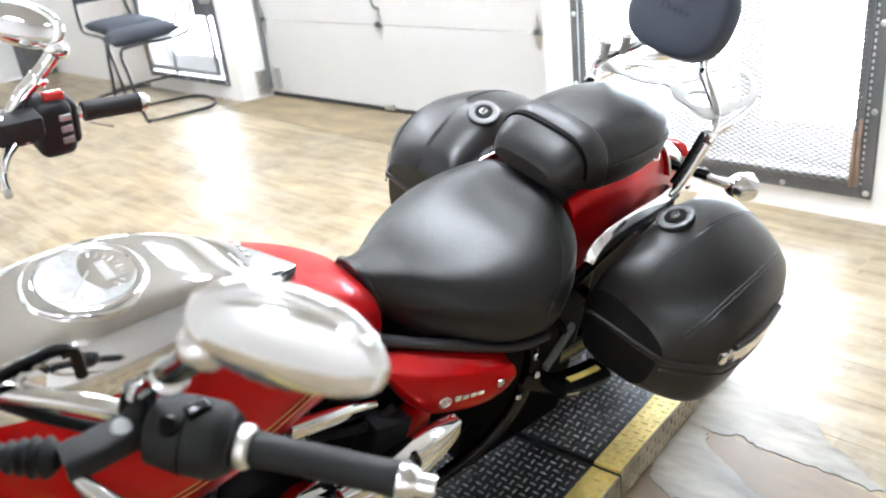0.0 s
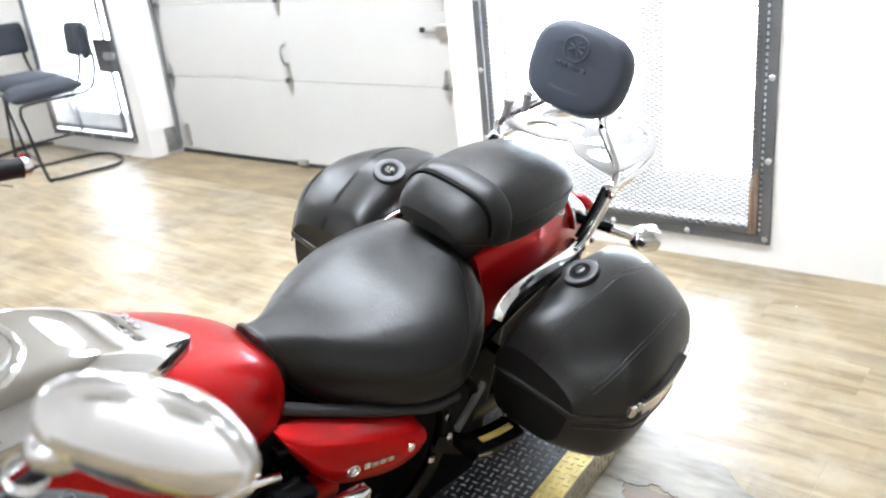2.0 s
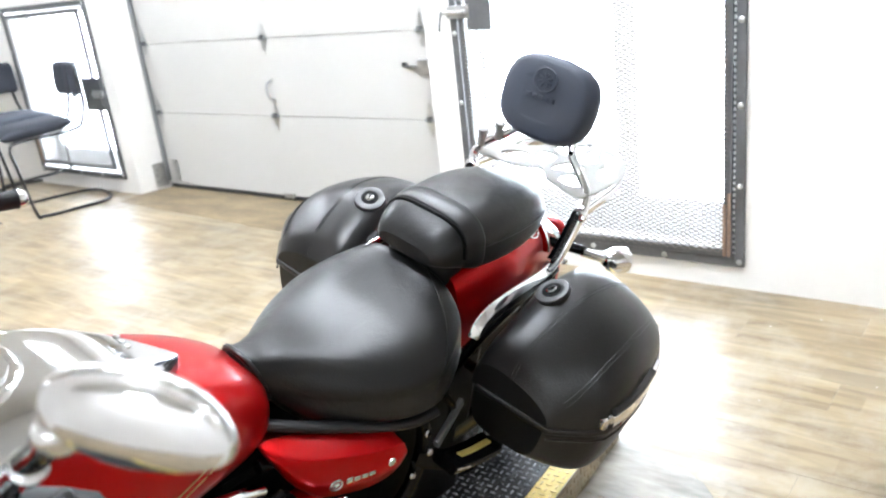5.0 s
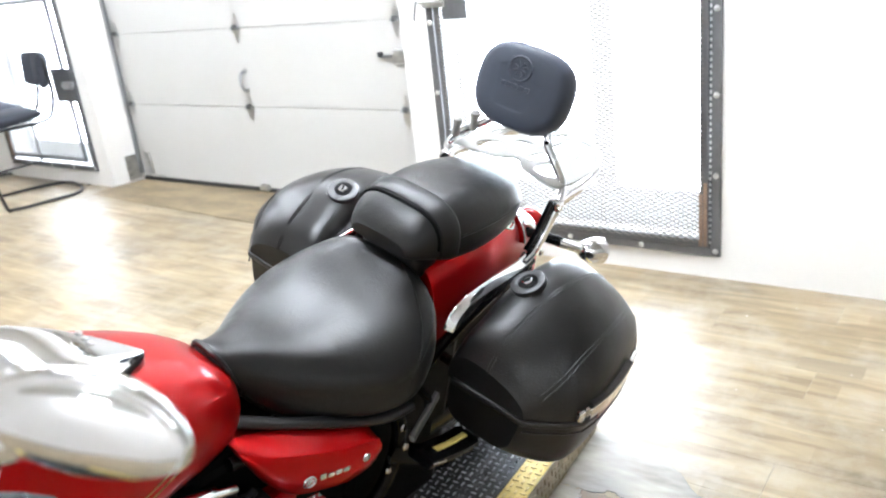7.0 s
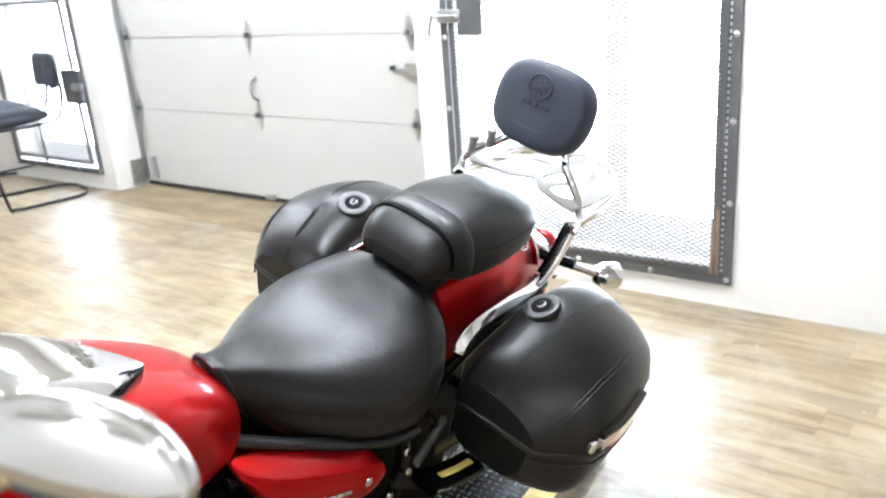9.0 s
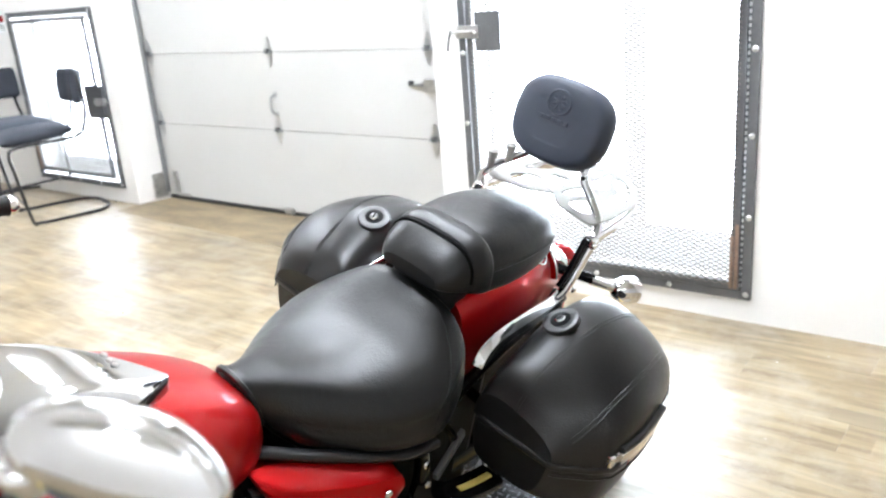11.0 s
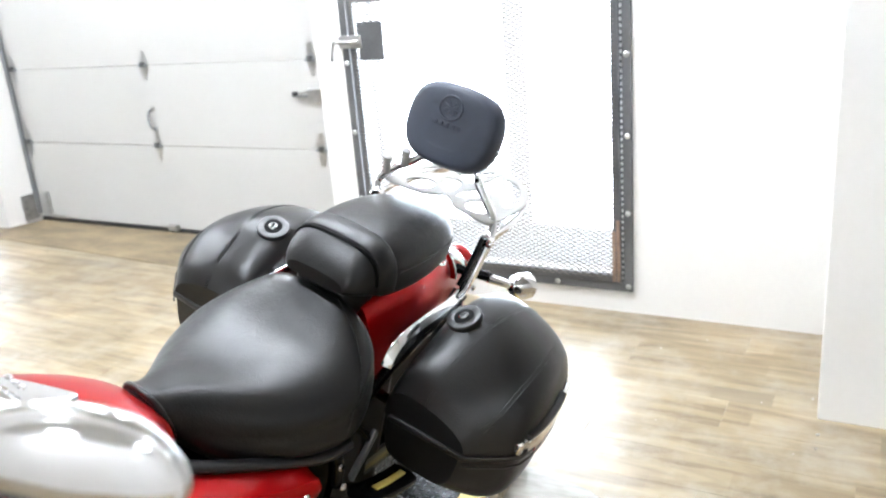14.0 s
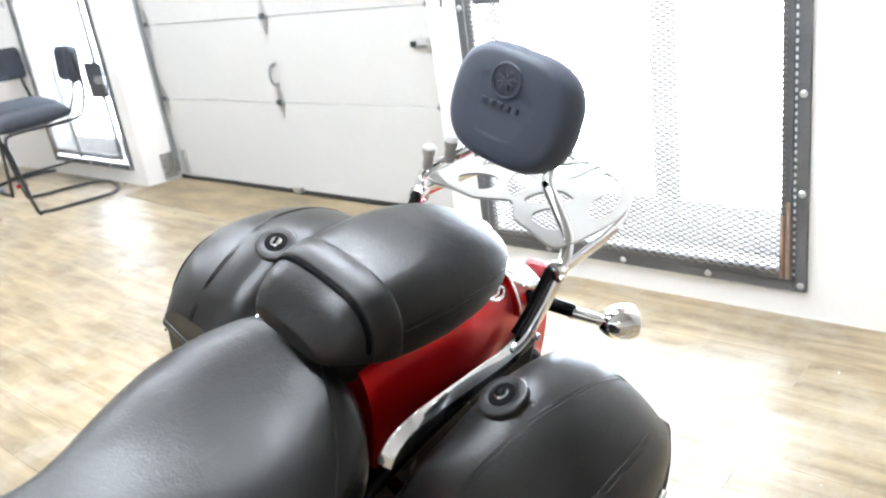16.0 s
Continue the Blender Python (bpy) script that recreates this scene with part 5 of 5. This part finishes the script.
    part("cable", tube([(0.345, -0.362, 1.042), (0.312, -0.335, 1.034), (0.29, -0.27, 1.0), (0.28, -0.14, 0.93)], 0.0055, 8, 6), M_RUBBER, bar)
    part("cable_boot", lathe((0.318, -0.340, 1.036), (0.05, -0.045, 0.008), [(0.007, 0), (0.015, 0.005), (0.011, 0.011), (0.017, 0.017), (0.012, 0.023), (0.019, 0.029), (0.013, 0.035), (0.021, 0.041), (0.014, 0.047), (0.021, 0.054), (0.012, 0.064)], 18), M_GRIP, bar, "ribbed rubber cable boot")
    part("wiring", tube([a + d * -0.045 + Vector((0.01, 0.02, -0.03)), (0.42, -0.33, 1.0), (0.37, -0.24, 0.98), (0.33, -0.12, 0.94)], 0.007, 8, 6), M_RUBBER, bar)
    part("brake_hose", tube([(0.30, -0.20, 0.995), (0.362, -0.22, 1.020), (0.399, -0.22, 1.026), (0.423, -0.22, 1.026), (0.440, -0.22, 1.013), (0.444, -0.22, 0.975)], 0.0075, 8, 6), M_BLACK, bar, "black hose over the handlebar")
    for u, v, w in ((0.350, -0.155, 0.990), (0.385, -0.240, 1.012)):
        part("cable_clip", lathe((u, v, w), (0.35, -0.90, 0.25), [(0.0135, -0.006), (0.0165, -0.005), (0.0165, 0.005), (0.0135, 0.006)], 18), M_CHROME, bar, "chrome clip on the handlebar")
    # right grip and housings
    e = Vector((0.17, 0.0, -0.012)).normalized()
    b = Vector((0.66, 0.445, 0.957))
    part("grip", lathe(b + e * 0.055, e, [(0.018, 0), (0.0195, 0.004), (0.0185, 0.02), (0.0185, 0.10), (0.020, 0.105)], 20), M_GRIP, bar, "black rubber grip")
    part("bar_end", lathe(b + e * 0.158, e, [(0.018, 0), (0.0185, 0.012), (0.014, 0.020), (0.005, 0.022)], 20), M_CHROME, bar, "chrome bar end")
    sw = part("switch_housing", box(-0.036, 0.030, -0.040, 0.034, -0.066, 0.040, bevel=0.018, seg=4, m=Matrix.Translation(b + e * -0.002)), M_GRIP, bar, "black switch housing")
    part("housing_lip", box(0.022, 0.042, -0.032, 0.030, -0.050, 0.032, bevel=0.012, seg=3, m=Matrix.Translation(b + e * -0.002)), M_GRIP, sw)
    part("kill_switch", box(-0.018, 0.018, -0.011, 0.011, 0.036, 0.052, bevel=0.003, m=Matrix.Translation(b + e * 0.004 + Vector((0, -0.010, 0)))), M_REDLENS, sw, "red kill switch")
    for k in range(3):
        part("switch", box(-0.010, 0.010, -0.004, 0.004, -0.006, 0.006, bevel=0.002, m=Matrix.Translation(b + e * 0.010 + Vector((0.0, -0.040, 0.014 - 0.022 * k)))), M_TRACK, sw, "grey rocker switch")
    part("lever_clamp", box(b.x - 0.075, b.x - 0.040, b.y - 0.030, b.y + 0.022, b.z - 0.030, b.z + 0.026, bevel=0.006), M_GRIP, bar)
    for dz in (-0.018, 0.016):
        part("clamp_bolt", disc((b.x - 0.058, b.y - 0.031, b.z + dz), (0, -1, 0.1), 0.006, 0.004, 12, 0.001), M_ZINC, bar)
    part("brake_reservoir", box(b.x - 0.11, b.x - 0.03, b.y - 0.06, b.y - 0.01, b.z - 0.01, b.z + 0.035, bevel=0.008), M_GRIP, bar, "black brake reservoir")
    part("brake_lever", strip([b + Vector((-0.06, -0.03, -0.004)), b + Vector((-0.10, -0.07, -0.012)), b + Vector((-0.13, -0.13, -0.02)), b + Vector((-0.14, -0.18, -0.02))], 0.012, 0.018, 0.005), M_CHROME, bar, "chrome brake lever")
    mirror(bar, Vector((0.483, -0.607, 1.298)), -1, Vector((0.452, -0.368, 1.052)))
    mirror(bar, Vector((0.635, 0.475, 1.125)), 1, b + e * -0.07)
    return bar


def mirror(bar, c, s, foot):
    """Teardrop chrome shell with a raised rim on a short jointed stem, glass on its far side."""
    face = Vector((-0.757, -0.517, 0.365) if s < 0 else (-0.423, -0.75, 0.36)).normalized()
    right = Vector((0.63, -0.741, 0.234) if s < 0 else (0.90, -0.4155, 0.132))
    right = (right - face * right.dot(face)).normalized()
    up = face.cross(right)
    long_axis = right * 0.944 - up * 0.330
    cross_axis = right * 0.330 + up * 0.944
    if s > 0:
        long_axis = -long_axis
    c = c - long_axis * 0.005
    n = 72
    span = 0.0770

    def outline(k):
        pts = []
        for j in range(n):
            a = 2 * math.pi * j / n
            x = -math.cos(a)
            q = power(math.sin(a), 0.75)
            wide = curve(x, [-1, -0.5, 0, 0.4, 0.75, 1], [0.036, 0.040, 0.0415, 0.042, 0.037, 0.027]) if q > 0 else curve(x, [-1, -0.6, 0, 0.5, 1], [0.036, 0.040, 0.037, 0.031, 0.027])
            pts.append((x * span * k, wide * q * k))
        return pts

    def ring(k, h, slide=0.0):
        o = c + long_axis * slide - cross_axis * slide * 1.15 + face * (h * 0.78)
        # the lower edge rolls away from the rider
        return [o + long_axis * x + cross_axis * y - face * (0.010 * max(0.0, -y / 0.037) ** 3) for x, y in outline(k)]

    # broad rolled rim, widest at the root, then a groove and the domed back
    prof = [(0.90, -0.016, 0), (0.97, -0.012, 0), (1.0, -0.004, 0), (1.0, 0.001, 0), (0.985, 0.0052, 0.0004), (0.955, 0.0078, 0.001), (0.915, 0.0084, 0.002), (0.880, 0.0080, 0.003), (0.862, 0.0076, 0.0036), (0.850, 0.0078, 0.004)]
    prof += [(0.842 * math.cos(q), 0.0080 + 0.0058 * (1 - math.cos(q) ** 3), 0.004) for q in [math.pi / 2 * i / 14 for i in range(14)]] + [(0.02, 0.0138, 0.004)]
    bm = bmesh.new()
    add_loft(bm, [ring(k, h, d) for k, h, d in prof])
    shell = part("mirror_shell", bm, M_CHROME, bar, "teardrop chrome mirror shell with a raised rim", 60)
    bm = bmesh.new()
    add_loft(bm, [ring(0.88, -0.0165), ring(0.88, -0.018)])
    part("mirror_glass", bm, M_CHROME, shell, "mirror glass")
    root = c - long_axis * 0.064 - cross_axis * 0.030 - face * 0.010
    part("stem_ball", lathe(root - face * 0.004 - cross_axis * 0.016, cross_axis, [(0.003, -0.003), (0.014, 0.001), (0.0205, 0.010), (0.0205, 0.021), (0.014, 0.031), (0.003, 0.035)], 24), M_CHROME, shell, "chrome ball joint")
    part("mirror_stem", tube([foot + Vector((0, 0, 0.006)), foot + (root - foot) * 0.35 + Vector((-0.004, 0, 0.008)), foot + (root - foot) * 0.75, root], 0.0135, 12, 6), M_CHROME, shell)
    part("stem_collar", lathe(foot + (root - foot) * 0.55, root - foot, [(0.0137, 0), (0.0175, 0.002), (0.0175, 0.012), (0.0137, 0.014)], 18), M_CHROME, shell)
    part("stem_nut", lathe(foot - Vector((0, 0, 0.014)), (0, 0, 1), [(0.020, 0), (0.021, 0.006), (0.018, 0.018), (0.013, 0.036)], 16), M_BLACK, shell)
    return shell


def motorcycle():
    bike = thing("motorcycle", "red cruiser motorcycle with black seats, leaning on its side stand", "motorcycle", BIKE_M)
    rider_seat(bike)
    pillion(bike)
    backrest(bike)
    sissy_bar(bike)
    luggage_rack(bike)
    rear_fender(bike)
    fuel_tank(bike)
    frame_and_engine(bike)
    front_end(bike)
    for s in (-1, 1):
        saddlebag(bike, s)
        side_cover(bike, s)
    return bike


# ---- floor pieces ----
def floor():
    sub = structure("floor", box(-4.2, 3.98, -4.2, 10.3, -0.05, -0.004), M_SUB, "pale oak vinyl plank floor with worn patches", "floor")
    mesh_cache = {}
    W, Lp = 0.1904, 1.24
    i = 0
    x = -0.32
    while x < 3.86:
        y = -1.2 - (0.41 * i) % Lp
        while y < 9.9:
            y0, y1, x1 = max(y, -1.2), min(y + Lp, 10.3), min(x + W, 3.92)
            if y1 - y0 > 0.02 and not (x > 2.69 and y1 < 1.04):
                key = (round(x1 - x, 4), round(y1 - y0, 4))
                if key not in mesh_cache:
                    bm = box(0.0004, key[0] - 0.0004, 0.0004, key[1] - 0.0004, -0.0038, 0.0, bevel=0.0005, seg=1)
                    me = bpy.data.meshes.new("plank")
                    bm.to_mesh(me)
                    bm.free()
                    me.materials.append(M_FLOOR)
                    mesh_cache[key] = me
                ob = new("plank", mesh_cache[key])
                ob.location = (x, y0, 0)
                ob.parent = sub
            y += Lp
        x += W
        i += 1
    bm = bmesh.new()
    for x0, x1, y0, y1 in ((-4.2, -0.3205, -4.2, 10.3), (-0.32, 2.69, -4.2, -1.2005)):
        add_box(bm, x0, x1, y0, y1, -0.0038, 0.0)
    # a few strips printed darker than the rest
    for x0, x1, y0, y1 in ((2.728, 2.820, 1.190, 1.397), (2.548, 2.643, 0.430, 0.852)):
        part("dark_strip", box(x0, x1, y0, y1, 0.0001, 0.0006), M_OAKDARK, sub, "darker printed oak strip")
    rest = link("floor_rest", bm, M_FLOOR, sub)
    rest["kind"] = "stuff"
    return sub


build_room()
for lx, ly in ((-3.53, 0.43), (-3.2, -1.6), (-2.19, 4.92), (-1.39, -2.39), (0.76, 2.22), (2.67, 5.85), (2.29, 1.97), (2.32, 2.77), (2.41, 3.67), (1.61, 4.75), (1.46, 6.37), (1.67, 8.56)):
    ceiling_light(lx, ly)
window_unit("window_1", WX + 0.16, 1.91, 3.225, 0.15, 1.46, ((2.395, 2.505),), 0.004, 0.185)
window_unit("window_2", WL + 0.16, 6.80, 7.97, 0.16, 1.46, (), 0.05)
security_gate(WX, 1.856, 3.272, 0.104, 1.505, True, (3.022, 3.162, 1.155, 1.332), gap=0.010, leaf=0.036, label="dark grey steel security gate with expanded mesh over a bright window")
security_gate(WL, 6.752, 8.02, 0.118, 1.50, False, (6.762, 7.012, 0.672, 0.925), gap=0.060, low_gap=0.032, leaf=0.032, label="dark grey steel security gate over the far window beside the stools")
garage_door()
door_track(6.522, 1)
door_track(3.50, -1)
stool(pose(2.955, 7.136, 0.0, 0, 0, -16.9), "black tube stool with blue-grey padding beside the window")
stool(pose(3.325, 7.62, 0.0, 0, 0, 87), "black tube stool with blue-grey padding, turned into the room")
platform()
motorcycle()
bm = bmesh.new()
low, high = ([bm.verts.new((x, y, z)) for x, y in ((3.40, 6.595), (3.215, 3.45), (3.84, 3.45), (3.84, 6.54), (3.61, 6.595))] for z in (0.0006, 0.0036))
bm.faces.new(high)
for k in range(5):
    bm.faces.new((low[k], low[(k + 1) % 5], high[(k + 1) % 5], high[k]))
bmesh.ops.recalc_face_normals(bm, faces=bm.faces[:])
structure("threshold_sheet", bm, M_MAT, "worn brown floor sheet in front of the garage door", "floor")
floor()


# ---- worn floor and small litter ----
def ragged(points, seed, wobble=0.006, n=7):
    """Closed outline with a torn edge."""
    rng = random.Random(seed)
    out = []
    for i, p in enumerate(points):
        q = points[(i + 1) % len(points)]
        for k in range(n):
            f = k / n
            out.append((p[0] + (q[0] - p[0]) * f + rng.uniform(-wobble, wobble), p[1] + (q[1] - p[1]) * f + rng.uniform(-wobble, wobble)))
    return out


def sheet(name, outline, z, thick, material, label, n0=0, n1=78):
    bm = bmesh.new()
    low = [bm.verts.new((x, y, z)) for x, y in outline]
    high = [bm.verts.new((x, y, z + thick)) for x, y in outline]
    bm.faces.new(high)
    for k in range(len(outline)):
        m = (k + 1) % len(outline)
        bm.faces.new((low[k], low[m], high[m], high[k]))
    bmesh.ops.recalc_face_normals(bm, faces=bm.faces[:])
    ob = thing(name, label, "floor patch", kind="structure")
    part("worn_sheet", bm, material, ob)
    # thin dark tube stands in for the shade along the raised, torn edge
    if thick > 0.001:
        part("edge_shade_line", tube([(x, y, z + thick * 0.4) for x, y in outline[n0:n1]], 0.0011, 5, 1), M_SEAL, ob)
    return ob


sheet("floor_patch", ragged([(1.60, 1.817), (1.80, 1.828), (1.80, 1.752), (1.757, 1.747), (1.70, 1.66), (1.645, 1.56), (1.615, 1.50), (1.57, 1.53), (1.53, 1.66), (1.51, 1.71), (1.545, 1.79)], 3), 0.0008, 0.0022, M_PEEL, "peeled grey wear layer beside the lift platform", 14, 70)
sheet("floor_patch", ragged([(2.09, 1.845), (2.04, 1.608), (1.925, 1.466), (1.826, 1.307), (1.809, 1.337), (1.816, 1.447), (1.817, 1.533), (1.811, 1.613), (1.832, 1.676), (1.817, 1.709), (1.805, 1.752), (1.806, 1.829)], 7), 0.0008, 0.0020, M_PEEL, "torn grey wear layer lying loose on the floor", 7, 70)
sheet("floor_patch", ragged([(1.36, 1.80), (1.80, 1.826), (1.812, 1.70), (1.805, 1.61), (1.811, 1.44), (1.80, 1.30), (1.70, 1.18), (1.50, 1.20), (1.36, 1.35)], 5), 0.0002, 0.0008, M_BARE, "bare tan floor where the wear layer has come away")


def crumb(x, y, size, seed, material, z=0.0):
    rng = random.Random(seed)
    bm = bmesh.new()
    bmesh.ops.create_icosphere(bm, subdivisions=1, radius=1.0)
    for v in bm.verts:
        v.co *= rng.uniform(0.7, 1.2)
        v.co = Vector((x + v.co.x * size, y + v.co.y * size * 0.7, z + max(0.0, size * 0.5 * (v.co.z + 0.9))))
    ob = link("crumb", bm, material)
    return tagged(ob, "small pale chip of grit lying on the floor", "grit", "chips of grit")


for k, (cx, cy, r) in enumerate(((3.329, 1.742, 0.007), (3.069, 1.655, 0.005), (2.589, 1.033, 0.009), (2.501, 1.030, 0.008), (2.746, 1.225, 0.004), (2.829, 1.069, 0.006), (3.260, 5.724, 0.008), (2.506, 1.533, 0.004), (3.20, 1.50, 0.004), (2.90, 1.30, 0.0035), (2.45, 1.09, 0.004), (2.67, 6.93, 0.007))):
    crumb(cx, cy, r, 40 + k, M_GRIT if k % 3 else M_PEEL)
for k, (cx, cy, r) in enumerate(((3.575, 6.904, 0.012), (2.52, 5.1, 0.005), (2.15, 4.6, 0.004), (3.57, 7.0, 0.008))):
    tagged(crumb(cx, cy, r, 80 + k, M_MATT), "small dark speck of dirt on the floor", "grit", "dark specks")
stick = link("stick", tube([(2.662, 7.38, 0.008), (2.674, 7.224, 0.007), (2.686, 7.035, 0.008)], 0.007, 8, 4), M_STEEL)
tagged(stick, "thin dark rod lying on the floor near the stool", "rod")
tub = thing("storage_bin", "dark grey plastic bin standing by the side wall", "bin", pose(3.42, 10.16, 0, 0, 0, 4))
part("body", box(-0.15, 0.15, -0.11, 0.11, 0.0, 0.36, bevel=0.015), M_STEEL, tub)
part("lid", box(-0.158, 0.158, -0.118, 0.118, 0.361, 0.385, bevel=0.008), M_STEEL, tub)
note = thing("wall_notice", "small printed notice in red and white beside the far gate", "notice", pose(WL - 0.004, 8.14, 1.42))
part("sheet", box(-0.001, 0.002, -0.06, 0.06, -0.07, 0.07), M_PVC, note)
part("red_band", box(-0.003, -0.0015, -0.058, 0.058, 0.01, 0.066), M_REDLENS, note, "red band across the notice")
for k in range(3):
    part("text_bar", box(-0.003, -0.0015, -0.045, 0.045 - 0.02 * k, -0.018 - 0.018 * k, -0.010 - 0.018 * k), M_MATT, note)
cloth = thing("rag", "crumpled blue rag on the floor by the stool", "rag", pose(3.0, 7.95, 0.0, 0, 0, 20))
bm = bmesh.new()
bmesh.ops.create_grid(bm, x_segments=14, y_segments=10, size=1.0)
for v in bm.verts:
    v.co = Vector((v.co.x * 0.075, v.co.y * 0.055, 0.018 + 0.012 * math.sin(v.co.x * 5 + 1.3 * v.co.y) * math.cos(v.co.y * 6 - v.co.x)))
bmesh.ops.solidify(bm, geom=bm.faces[:], thickness=0.004)
part("cloth", bm, M_BLUE, cloth)
tape = thing("tape_roll", "small red tape roll lying on the floor by the stool", "tape", pose(3.22, 7.92, 0.0))
part("roll", lathe((0, 0, 0.001), (0, 0, 1), [(0.030, 0), (0.045, 0.002), (0.045, 0.026), (0.030, 0.028), (0.030, 0.002)], 24), M_REDLENS, tape)
